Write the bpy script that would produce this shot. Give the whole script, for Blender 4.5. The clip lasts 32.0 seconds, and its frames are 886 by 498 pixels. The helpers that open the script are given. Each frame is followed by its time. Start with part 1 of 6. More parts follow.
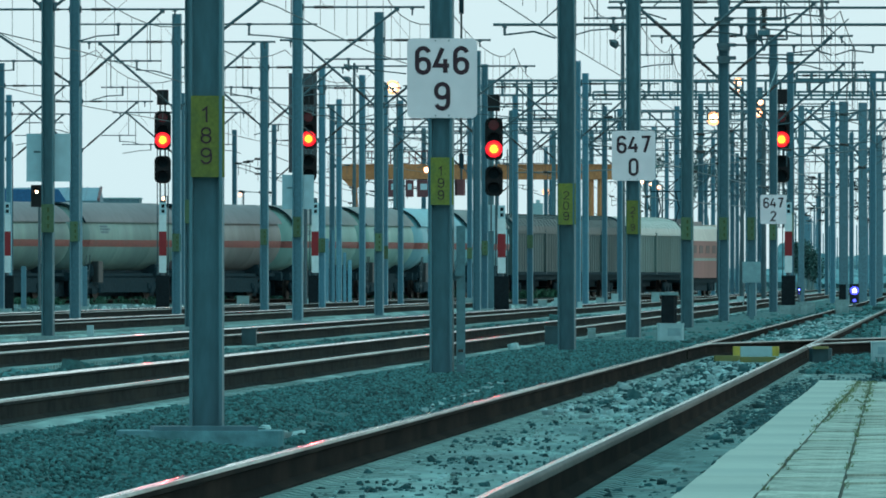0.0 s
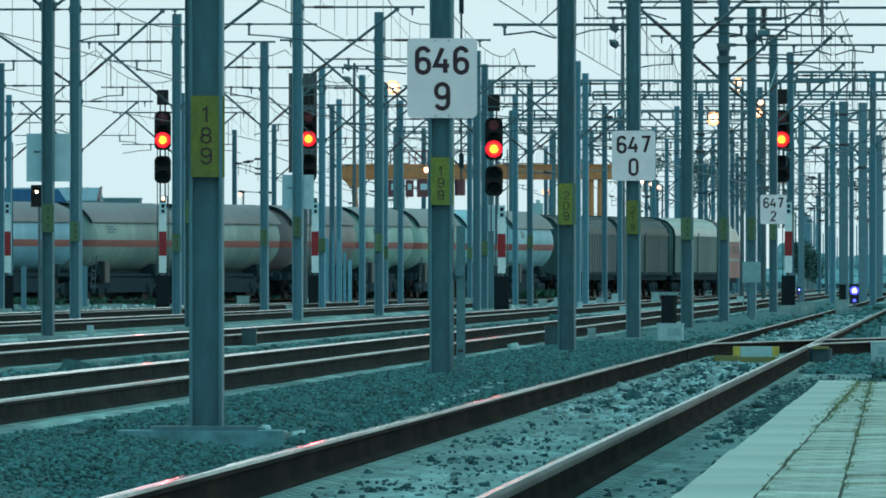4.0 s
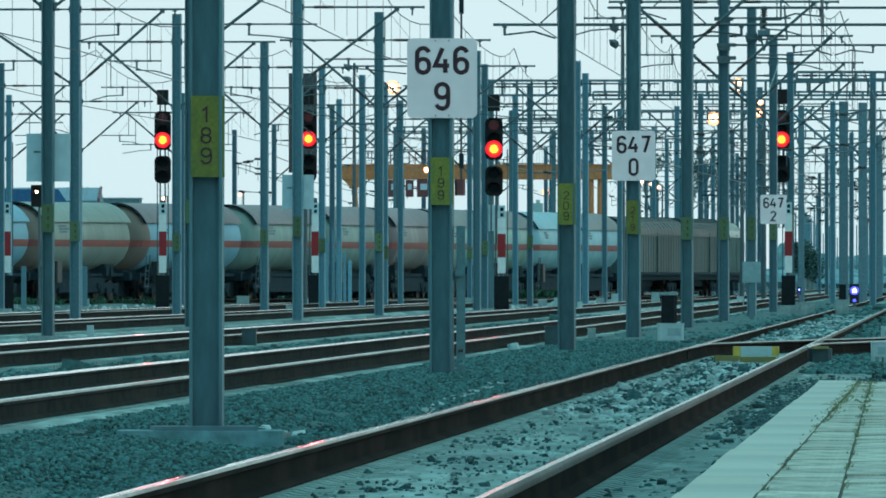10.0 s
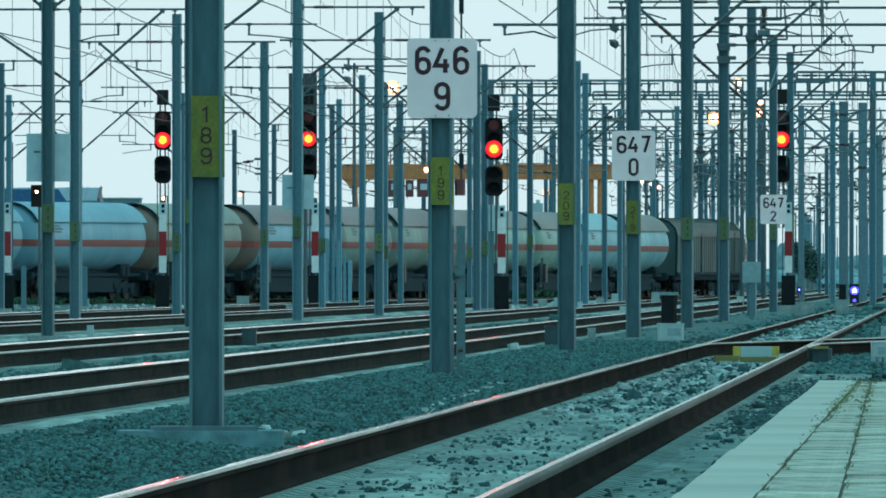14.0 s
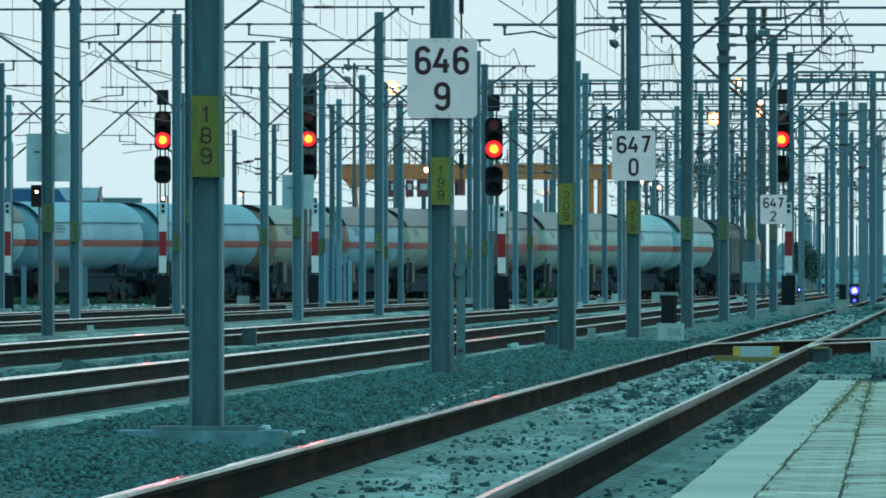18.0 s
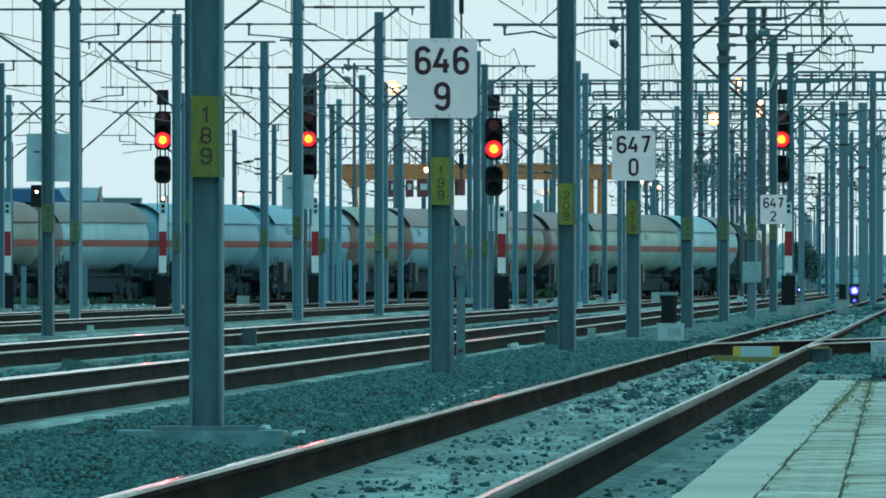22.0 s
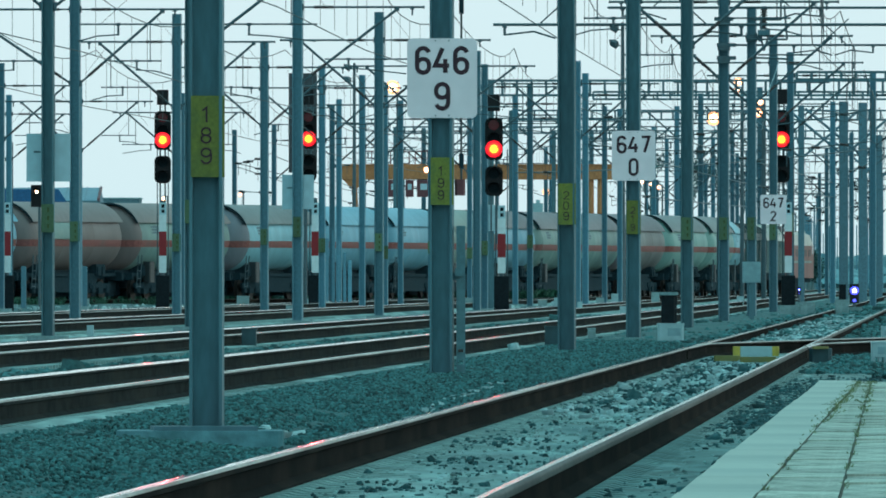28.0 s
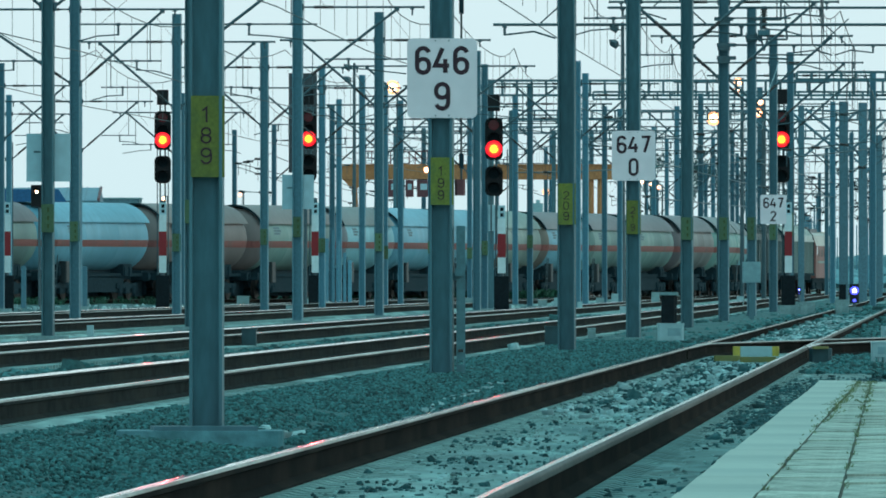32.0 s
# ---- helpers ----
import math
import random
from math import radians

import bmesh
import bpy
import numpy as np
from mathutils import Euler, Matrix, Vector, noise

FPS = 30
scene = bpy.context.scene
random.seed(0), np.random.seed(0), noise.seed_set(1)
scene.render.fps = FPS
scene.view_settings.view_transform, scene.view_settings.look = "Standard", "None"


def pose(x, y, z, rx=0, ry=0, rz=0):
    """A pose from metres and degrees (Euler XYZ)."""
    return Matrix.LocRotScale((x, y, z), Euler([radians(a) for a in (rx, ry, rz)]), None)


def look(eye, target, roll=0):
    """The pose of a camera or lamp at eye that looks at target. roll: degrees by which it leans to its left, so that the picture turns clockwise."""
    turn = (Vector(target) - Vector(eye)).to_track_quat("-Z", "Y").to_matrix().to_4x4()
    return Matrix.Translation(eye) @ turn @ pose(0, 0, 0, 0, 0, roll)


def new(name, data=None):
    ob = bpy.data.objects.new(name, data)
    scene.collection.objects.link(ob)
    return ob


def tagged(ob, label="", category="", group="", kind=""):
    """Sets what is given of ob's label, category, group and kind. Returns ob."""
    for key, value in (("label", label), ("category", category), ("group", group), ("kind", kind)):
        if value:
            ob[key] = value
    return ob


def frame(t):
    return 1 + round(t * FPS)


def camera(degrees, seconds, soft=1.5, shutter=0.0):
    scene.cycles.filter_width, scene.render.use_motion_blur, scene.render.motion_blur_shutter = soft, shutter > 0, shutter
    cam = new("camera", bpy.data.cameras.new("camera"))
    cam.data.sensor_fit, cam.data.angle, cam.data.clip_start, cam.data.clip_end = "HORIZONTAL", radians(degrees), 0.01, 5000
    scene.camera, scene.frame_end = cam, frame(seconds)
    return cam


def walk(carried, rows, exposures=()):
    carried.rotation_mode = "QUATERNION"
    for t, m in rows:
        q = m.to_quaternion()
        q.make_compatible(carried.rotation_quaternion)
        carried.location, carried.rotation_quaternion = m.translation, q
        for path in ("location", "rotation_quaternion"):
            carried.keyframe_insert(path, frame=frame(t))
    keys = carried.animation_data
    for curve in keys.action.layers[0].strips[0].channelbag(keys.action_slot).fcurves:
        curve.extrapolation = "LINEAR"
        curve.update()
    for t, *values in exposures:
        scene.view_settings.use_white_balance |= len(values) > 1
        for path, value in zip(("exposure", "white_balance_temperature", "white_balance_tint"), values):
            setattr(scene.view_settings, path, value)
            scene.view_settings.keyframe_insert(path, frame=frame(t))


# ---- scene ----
cam = camera(3.4148, 32.0, soft=1.75)
EYE = (0.0, 0.0, 0.867)
AIM = (0.0, 100.0, 0.867 + 100 * 54 / 26300)
walk(cam, [(0.0, look(EYE, AIM)), (32.0, look(EYE, AIM))], [(0.0, 0.0, 6200, 8), (32.0, 0.0, 6200, 8)])

# ---- world and sun: dusk under a bright, even overcast sky ----
world = bpy.data.worlds.new("dusk_sky")
scene.world = world
world.use_nodes = True
wn, wl = world.node_tree.nodes, world.node_tree.links
sky = wn.new("ShaderNodeTexSky")
sky.sky_type, sky.sun_disc = "NISHITA", False
sky.sun_elevation, sky.sun_rotation = radians(9), radians(60)
sky.air_density, sky.dust_density = 1.0, 3.0
dim = wn.new("ShaderNodeMix")
dim.data_type, dim.blend_type = "RGBA", "MULTIPLY"
dim.inputs[0].default_value = 1.0
dim.inputs[7].default_value = (0.10, 0.10, 0.10, 1)
cover = wn.new("ShaderNodeMix")
cover.data_type = "RGBA"
cover.inputs[0].default_value = 0.86
rise = wn.new("ShaderNodeTexCoord")
axes = wn.new("ShaderNodeSeparateXYZ")
span = wn.new("ShaderNodeMapRange")
span.inputs[1].default_value, span.inputs[2].default_value = 0.02, 0.45
veil = wn.new("ShaderNodeMix")
veil.data_type = "RGBA"
veil.inputs[6].default_value = (0.82, 1.02, 1.04, 1)
veil.inputs[7].default_value = (0.42, 0.90, 0.95, 1)
wl.new(rise.outputs["Generated"], axes.inputs[0])
wl.new(axes.outputs[2], span.inputs[0])
wl.new(span.outputs[0], veil.inputs[0])
wl.new(veil.outputs[2], cover.inputs[7])
wl.new(sky.outputs[0], dim.inputs[6])
wl.new(dim.outputs[2], cover.inputs[6])
wl.new(cover.outputs[2], wn["Background"].inputs[0])
wn["Background"].inputs[1].default_value = 0.97

sun_data = bpy.data.lights.new("sun", "SUN")
sun_data.energy, sun_data.angle, sun_data.color = 0.35, radians(20), (1.0, 0.86, 0.72)
sun = new("sun", sun_data)
sun.matrix_basis = look((60, -20, 16), (0, 15, 0))

# ---- plan: D runs along the yard, L to its side; z = 0 is the railhead ----
FOCAL = 26300.0
TURN = 0.03407
SA, CA = math.sin(TURN), math.cos(TURN)
GROUND = -0.17


def yard(L, D, z=0.0):
    return Vector((L * CA + D * SA, D * CA - L * SA, z))


def bearing(x, d, z=0.0):
    """A place at depth d on the bearing x (0 to 1568 across the view)."""
    return Vector(((x - 784) / FOCAL * d, d, z))


def height(y, d):
    return 0.867 + (495 - y) * d / FOCAL


# ---- mesh helpers ----
class Shape:
    def __init__(self):
        self.v, self.f, self.m = [], [], []

    def add(self, verts, faces, mat=0):
        n = len(self.v)
        self.v += [tuple(p) for p in verts]
        self.f += [[i + n for i in q] for q in faces]
        self.m += [mat] * len(faces)
        return self

    def box(self, c, s, rz=0.0, mat=0, chamfer=0.0):
        x, y, z = (a / 2 for a in s)
        b = min(chamfer, x * 0.9, y * 0.9)
        if b > 0:
            ring = [(-x + b, -y), (x - b, -y), (x, -y + b), (x, y - b), (x - b, y), (-x + b, y), (-x, y - b), (-x, -y + b)]
        else:
            ring = [(-x, -y), (x, -y), (x, y), (-x, y)]
        cr, sr = math.cos(rz), math.sin(rz)
        ring = [(p * cr - q * sr, p * sr + q * cr) for p, q in ring]
        n = len(ring)
        verts = [(c[0] + p, c[1] + q, c[2] + h) for h in (-z, z) for p, q in ring]
        faces = [[i, (i + 1) % n, n + (i + 1) % n, n + i] for i in range(n)]
        faces += [list(range(n))[::-1], list(range(n, 2 * n))]
        return self.add(verts, faces, mat)

    def tube(self, a, b, r, seg=8, r2=None, mat=0):
        a, b = Vector(a), Vector(b)
        r2 = r if r2 is None else r2
        w = (b - a).normalized()
        u = w.orthogonal().normalized()
        t = w.cross(u)
        verts = []
        for p, q in ((a, r), (b, r2)):
            for i in range(seg):
                k = 2 * math.pi * i / seg
                verts.append(p + (u * math.cos(k) + t * math.sin(k)) * q)
        faces = [[i, (i + 1) % seg, seg + (i + 1) % seg, seg + i] for i in range(seg)]
        faces += [list(range(seg))[::-1], list(range(seg, 2 * seg))]
        return self.add(verts, faces, mat)

    def cable(self, pts, r, seg=4):
        """A connected run of tube through all the points."""
        ring, n, o = [], len(pts), len(self.v)
        for i, p in enumerate(pts):
            w = (Vector(pts[min(i + 1, n - 1)]) - Vector(pts[max(i - 1, 0)])).normalized()
            u = w.cross(Vector((0, 0, 1))).normalized() if abs(w.z) < 0.95 else Vector((1, 0, 0))
            t = u.cross(w)
            for k in range(seg):
                a = 2 * math.pi * k / seg
                self.v.append(tuple(Vector(p) + (u * math.cos(a) + t * math.sin(a)) * r))
        for i in range(n - 1):
            for k in range(seg):
                j = (k + 1) % seg
                self.f.append([o + i * seg + k, o + i * seg + j, o + (i + 1) * seg + j, o + (i + 1) * seg + k])
                self.m.append(0)
        return self

    def path(self, pts, r, seg=5):
        for a, b in zip(pts, pts[1:]):
            self.tube(a, b, r, seg)
        return self

    def sweep(self, ring, ends, mats=None, mat=0):
        """ring: points (side, up); ends: frames (origin, side vector) from end to end."""
        n = len(ring)
        verts = [o + sv * p + Vector((0, 0, q)) for o, sv in ends for p, q in ring]
        for k in range(len(ends) - 1):
            for i in range(n):
                j = (i + 1) % n
                self.f.append([len(self.v) + k * n + i, len(self.v) + k * n + j, len(self.v) + (k + 1) * n + j, len(self.v) + (k + 1) * n + i])
                self.m.append(mats[i] if mats else mat)
        e = (len(ends) - 1) * n + len(self.v)
        self.f += [[len(self.v) + i for i in range(n)][::-1], [e + i for i in range(n)]]
        self.m += [mat, mat]
        self.v += [tuple(p) for p in verts]
        return self

    def lathe(self, prof, axis="x", c=(0, 0, 0), seg=32, a0=0.0, a1=2 * math.pi, mat=0):
        """prof: (along, radius)."""
        full = abs(a1 - a0 - 2 * math.pi) < 1e-6
        n = seg if full else seg + 1
        verts = []
        for h, r in prof:
            for i in range(n):
                k = a0 + (a1 - a0) * i / seg
                p, q = r * math.cos(k), r * math.sin(k)
                o = {"x": (h, p, q), "y": (p, h, q), "z": (p, q, h)}[axis]
                verts.append((c[0] + o[0], c[1] + o[1], c[2] + o[2]))
        faces = []
        for k in range(len(prof) - 1):
            for i in range(seg):
                j = (i + 1) % n
                faces.append([k * n + i, k * n + j, (k + 1) * n + j, (k + 1) * n + i])
        return self.add(verts, faces, mat)


def mesh_of(name, shape, mats, smooth=False):
    me = bpy.data.meshes.new(name)
    me.from_pydata(shape.v, [], shape.f)
    for m in mats if isinstance(mats, (list, tuple)) else [mats]:
        me.materials.append(m)
    if any(shape.m):
        me.polygons.foreach_set("material_index", shape.m)
    bm = bmesh.new()
    bm.from_mesh(me)
    bmesh.ops.recalc_face_normals(bm, faces=bm.faces)
    bm.to_mesh(me)
    bm.free()
    if smooth:
        me.polygons.foreach_set("use_smooth", [True] * len(me.polygons))
        me.set_sharp_from_angle(angle=radians(38))
    me.update()
    return me


def part(name, shape, mats, parent=None, label="", smooth=False):
    ob = new(name, shape if isinstance(shape, bpy.types.Mesh) else mesh_of(name, shape, mats, smooth))
    if parent:
        ob.parent = parent
    if label:
        ob["label"] = label
    return ob


def thing(name, at, rz=0.0, **tags):
    ob = new(name)
    ob.empty_display_size = 0.2
    ob.matrix_basis = Matrix.Translation(at) @ pose(0, 0, 0, 0, 0, rz)
    return tagged(ob, **tags)


def arc(cx, cz, rx, rz, a0, a1, n=9):
    return [(cx + rx * math.cos(math.radians(a0 + (a1 - a0) * i / n)), cz + rz * math.sin(math.radians(a0 + (a1 - a0) * i / n))) for i in range(n + 1)]


def strokes(ch, w, h):
    """Centre lines of a narrow road-sign figure, (line, closed), w wide and h high about the origin."""
    a, b = w / 2, h / 2
    if ch == "0":
        return [(arc(0, b - a, a, a, 0, 180) + arc(0, a - b, a, a, 180, 360), True)]
    if ch == "8":
        r = a * 0.9
        return [(arc(0, b - r, r, r, 0, 180) + arc(0, r * 0.72 + 0.01 * h, r, r * 0.72, 180, 360), True), (arc(0, -a * 0.9 + 0.01 * h, a, a * 0.9, 0, 180) + arc(0, a - b, a, a, 180, 360), True)]
    if ch in "69":
        q = 1 if ch == "6" else -1
        loop = arc(0, 0.06 * h - a * 0.95, a, a * 0.95, 0, 180) + arc(0, a - b, a, a, 180, 360)
        hook = arc(0, b - a, a, a, 18, 180) + [(-a, a - b)]
        return [([(x * q, z * q) for x, z in line], closed) for line, closed in ((loop, True), (hook, False))]
    if ch == "1":
        return [([(-a * 0.75, b * 0.55), (0.1 * a, b), (0.1 * a, -b)], False)]
    if ch == "2":
        return [(arc(0, b - a, a, a, 165, -25) + [(-a, -b), (a, -b)], False)]
    if ch == "4":
        return [([(0.05 * a, b), (-a, -b * 0.42), (a, -b * 0.42)], False), ([(0.45 * a, 0.12 * b), (0.45 * a, -b)], False)]
    return [([(-a, b), (a, b), (-0.25 * a, -b)], False)]


def figure_mesh(ch, w, h, thick, mat):
    """A raised figure of even stroke, facing -y."""
    s = Shape()
    for k, (line, closed) in enumerate(strokes(ch, w - thick, h - thick)):
        pts = [Vector(p) for p in line]
        pts = [p for i, p in enumerate(pts) if i == 0 or (p - pts[i - 1]).length > 1e-5]
        if closed and (pts[0] - pts[-1]).length < 1e-5:
            pts.pop()
        n, ring = len(pts), []
        for i, p in enumerate(pts):
            u = p - pts[i - 1] if i or closed else pts[1] - p
            v = pts[(i + 1) % n] - p if i < n - 1 or closed else u
            m = (u.normalized() + v.normalized()).normalized()
            side = Vector((-m.y, m.x)) * (thick / 2 / max(m.dot(u.normalized()), 0.45))
            ring.append((p + side, p - side))
        y = -0.0006 * k
        verts = [(q.x, y + d, q.y) for l, r in ring for q in (l, r) for d in (0, 0.004)]
        faces = []
        for i in range(n if closed else n - 1):
            a, b = 4 * i, 4 * ((i + 1) % n)
            faces += [[a, a + 2, b + 2, b], [a, b, b + 1, a + 1], [a + 2, a + 3, b + 3, b + 2]]
        if not closed:
            faces += [[0, 1, 3, 2], [4 * n - 4, 4 * n - 2, 4 * n - 1, 4 * n - 3]]
        s.add(verts, faces)
    return mesh_of("figure", s, mat)


# ---- materials ----
def material(name, colour, rough=0.7, metal=0.0, grain=8.0, vary=0.25, coarse=0.6, stain=None, bump=0.15, bump_scale=40.0,
             stretch=(1, 1, 1), by_object=0.0, island=0.0, spec=0.4, gloss=0.1):
    """A surface with fine grain and broad stains; stain: (colour, amount)."""
    m = bpy.data.materials.new(name)
    m.use_nodes = True
    n, l = m.node_tree.nodes, m.node_tree.links
    b = n["Principled BSDF"]
    b.inputs["Roughness"].default_value, b.inputs["Metallic"].default_value = rough, metal
    b.inputs["Specular IOR Level"].default_value = spec
    co = n.new("ShaderNodeTexCoord")
    mp = n.new("ShaderNodeMapping")
    mp.inputs["Scale"].default_value = stretch
    l.new(co.outputs["Object"], mp.inputs[0])
    fine = n.new("ShaderNodeTexNoise")
    fine.inputs["Scale"].default_value, fine.inputs["Detail"].default_value = grain, 5
    broad = n.new("ShaderNodeTexNoise")
    broad.inputs["Scale"].default_value, broad.inputs["Detail"].default_value = coarse, 4
    for t in (fine, broad):
        l.new(mp.outputs[0], t.inputs["Vector"])
    ramp = n.new("ShaderNodeMapRange")
    ramp.inputs[1].default_value, ramp.inputs[2].default_value = 0.3, 0.7
    ramp.inputs[3].default_value, ramp.inputs[4].default_value = 1 - vary, 1 + vary
    l.new(fine.outputs[0], ramp.inputs[0])
    mul = n.new("ShaderNodeMix")
    mul.data_type, mul.blend_type = "RGBA", "MULTIPLY"
    mul.inputs[0].default_value = 1
    mul.inputs[6].default_value = (*colour, 1)
    l.new(ramp.outputs[0], mul.inputs[7])
    last = mul.outputs[2]
    if stain:
        mask = n.new("ShaderNodeMapRange")
        mask.inputs[1].default_value, mask.inputs[2].default_value = 0.45, 0.68
        mask.inputs[4].default_value = stain[1]
        l.new(broad.outputs[0], mask.inputs[0])
        mix = n.new("ShaderNodeMix")
        mix.data_type = "RGBA"
        mix.inputs[7].default_value = (*stain[0], 1)
        l.new(mask.outputs[0], mix.inputs[0])
        l.new(last, mix.inputs[6])
        last = mix.outputs[2]
    if by_object or island:
        info = n.new("ShaderNodeNewGeometry" if island else "ShaderNodeObjectInfo")
        rng = n.new("ShaderNodeMapRange")
        amount = island or by_object
        rng.inputs[3].default_value, rng.inputs[4].default_value = 1 - amount, 1 + amount
        l.new(info.outputs["Random Per Island" if island else "Random"], rng.inputs[0])
        mul2 = n.new("ShaderNodeMix")
        mul2.data_type, mul2.blend_type = "RGBA", "MULTIPLY"
        mul2.inputs[0].default_value = 1
        l.new(last, mul2.inputs[6])
        l.new(rng.outputs[0], mul2.inputs[7])
        last = mul2.outputs[2]
    l.new(last, b.inputs["Base Color"])
    rr = n.new("ShaderNodeMapRange")
    rr.inputs[3].default_value, rr.inputs[4].default_value = max(rough - gloss, 0.03), min(rough + gloss, 1)
    l.new(broad.outputs[0], rr.inputs[0])
    l.new(rr.outputs[0], b.inputs["Roughness"])
    if bump:
        bt = n.new("ShaderNodeTexNoise")
        bt.inputs["Scale"].default_value, bt.inputs["Detail"].default_value = bump_scale, 4
        l.new(mp.outputs[0], bt.inputs["Vector"])
        bp = n.new("ShaderNodeBump")
        bp.inputs["Strength"].default_value, bp.inputs["Distance"].default_value = bump, 0.02
        l.new(bt.outputs[0], bp.inputs["Height"])
        l.new(bp.outputs[0], b.inputs["Normal"])
    return m


def glow(name, colour, strength):
    m = bpy.data.materials.new(name)
    m.use_nodes = True
    b = m.node_tree.nodes["Principled BSDF"]
    b.inputs["Base Color"].default_value = (*[c * 0.3 for c in colour], 1)
    b.inputs["Emission Color"].default_value = (*colour, 1)
    b.inputs["Emission Strength"].default_value = strength
    return m


MAST = material("mast_paint", (0.065, 0.160, 0.194), 0.55, grain=14, vary=0.18, coarse=1.2, stain=((0.055, 0.095, 0.115), 0.6), stretch=(1, 1, 0.25), bump=0.05, by_object=0.14)
MAST_EDGE = material("weathered_mast_edge", (0.15, 0.27, 0.29), 0.5, grain=14, vary=0.2)
TUBE = material("dull_galvanised_tube", (0.07, 0.12, 0.14), 0.5, 0.4, grain=20, vary=0.2)
INSULATOR = material("brown_porcelain", (0.06, 0.05, 0.05), 0.25, grain=10)
WIRE = material("dull_copper_wire", (0.07, 0.10, 0.11), 0.6, 0.3)
YELLOW = material("faded_yellow_paint", (0.155, 0.195, 0.030), 0.6, grain=30, vary=0.2, coarse=4, stain=((0.07, 0.13, 0.05), 0.6), by_object=0.2)
# Darker and greener than YELLOW, nearer the mast colour.
GREEN_YELLOW = material("greenish_yellow_paint", (0.078, 0.145, 0.075), 0.6, grain=30, vary=0.2, coarse=4, stain=((0.06, 0.12, 0.085), 0.7), by_object=0.25)
BLACKING = material("black_lettering", (0.035, 0.012, 0.022), 0.6)
WORN_BLACK = material("worn_black_figures", (0.05, 0.075, 0.02), 0.7)
SIGN = material("white_enamel", (0.80, 0.74, 0.78), 0.35, grain=5, vary=0.04, coarse=2, stain=((0.70, 0.66, 0.70), 0.5), bump=0.03)
SIGN_BACK = material("grey_sign_back", (0.42, 0.60, 0.66), 0.5, grain=5, vary=0.08)
CONCRETE = material("weathered_concrete", (0.22, 0.34, 0.35), 0.85, grain=25, vary=0.2, coarse=2.5, stain=((0.10, 0.19, 0.20), 0.6), bump=0.4, by_object=0.1)
SLAB = material("pale_platform_concrete", (0.43, 0.485, 0.42), 0.85, grain=18, vary=0.30, coarse=1.7, stain=((0.20, 0.26, 0.215), 0.85), bump=0.3, by_object=0.20)
EDGE = material("smooth_edge_concrete", (0.43, 0.49, 0.435), 0.8, grain=20, vary=0.07, coarse=0.5, stain=((0.31, 0.38, 0.36), 0.7), bump=0.15, by_object=0.04)
MOSSY = material("mossy_foundation_concrete", (0.115, 0.262, 0.298), 0.9, grain=9, vary=0.3, coarse=3, stain=((0.05, 0.14, 0.155), 0.7), bump=0.3)
SLEEPER = material("dusty_concrete_sleeper", (0.21, 0.33, 0.32), 0.9, grain=20, vary=0.25, coarse=3, stain=((0.10, 0.18, 0.18), 0.5), bump=0.3, by_object=0.2)
DUST = material("dusty_packed_ballast", (0.235, 0.37, 0.358), 0.95, grain=4, vary=0.5, coarse=1.1, stain=((0.07, 0.16, 0.165), 0.9), bump=0.8, bump_scale=18, stretch=(1, 0.10, 1))
SAND = material("trodden_sand", (0.135, 0.235, 0.225), 0.95, grain=5, vary=0.5, coarse=1.6, stain=((0.06, 0.135, 0.135), 0.9), bump=0.8, bump_scale=18, stretch=(1, 0.12, 1))
EARTH = material("ballast_ground", (0.034, 0.115, 0.118), 0.95, grain=9, vary=0.45, coarse=0.3, stain=((0.07, 0.17, 0.17), 0.4), bump=0.8, bump_scale=22, stretch=(1, 0.3, 1))
STONE = material("dark_ballast_stone", (0.042, 0.134, 0.138), 0.9, grain=30, vary=0.3, island=0.72, bump=0.0)
DARK_STONE = material("dark_loose_stone", (0.024, 0.080, 0.088), 0.9, grain=30, vary=0.3, island=0.5, bump=0.0)
PALE_STONE = material("pale_rubble", (0.30, 0.43, 0.44), 0.9, grain=20, vary=0.2, island=0.45, bump=0.0)
BED_STONE = material("dusty_bed_stone", (0.185, 0.30, 0.292), 0.95, grain=25, vary=0.3, island=0.55, bump=0.0)
MACHINE = material("dark_teal_machine_paint", (0.022, 0.062, 0.075), 0.6, vary=0.2)
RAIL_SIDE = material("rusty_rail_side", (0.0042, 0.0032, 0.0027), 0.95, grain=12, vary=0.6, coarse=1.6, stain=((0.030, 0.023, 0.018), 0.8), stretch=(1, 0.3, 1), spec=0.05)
# Rail side for farther tracks, lightened by haze put into the colour.
RAIL_FAR = material("haze_lifted_rail_side", (0.014, 0.018, 0.018), 0.95, grain=6, vary=0.6, coarse=0.8, stain=((0.036, 0.036, 0.031), 0.7), stretch=(1, 0.3, 1), spec=0.05)
RAIL_TOP = material("polished_rail_top", (0.90, 0.92, 0.86), 0.03, 1.0, gloss=0.01, grain=4, vary=0.35, coarse=0.4, stretch=(6, 0.1, 1), bump=0.03)
RAIL_WORN = material("worn_rail_top", (0.38, 0.42, 0.39), 0.25, 1.0, gloss=0.04, grain=4, vary=0.45, coarse=0.5, stain=((0.20, 0.21, 0.19), 0.8), stretch=(5, 0.15, 1), bump=0.05)
# Dark rail steel: shade on the rounded head put into its colour.
RAIL_SHADE = material("shade_dark_rail", (0.052, 0.056, 0.050), 0.6, 0.15, grain=8, vary=0.4, stain=((0.020, 0.018, 0.016), 0.8), stretch=(4, 0.3, 1))
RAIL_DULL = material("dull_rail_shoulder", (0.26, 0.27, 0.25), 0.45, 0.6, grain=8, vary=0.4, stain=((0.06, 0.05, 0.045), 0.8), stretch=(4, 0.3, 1))
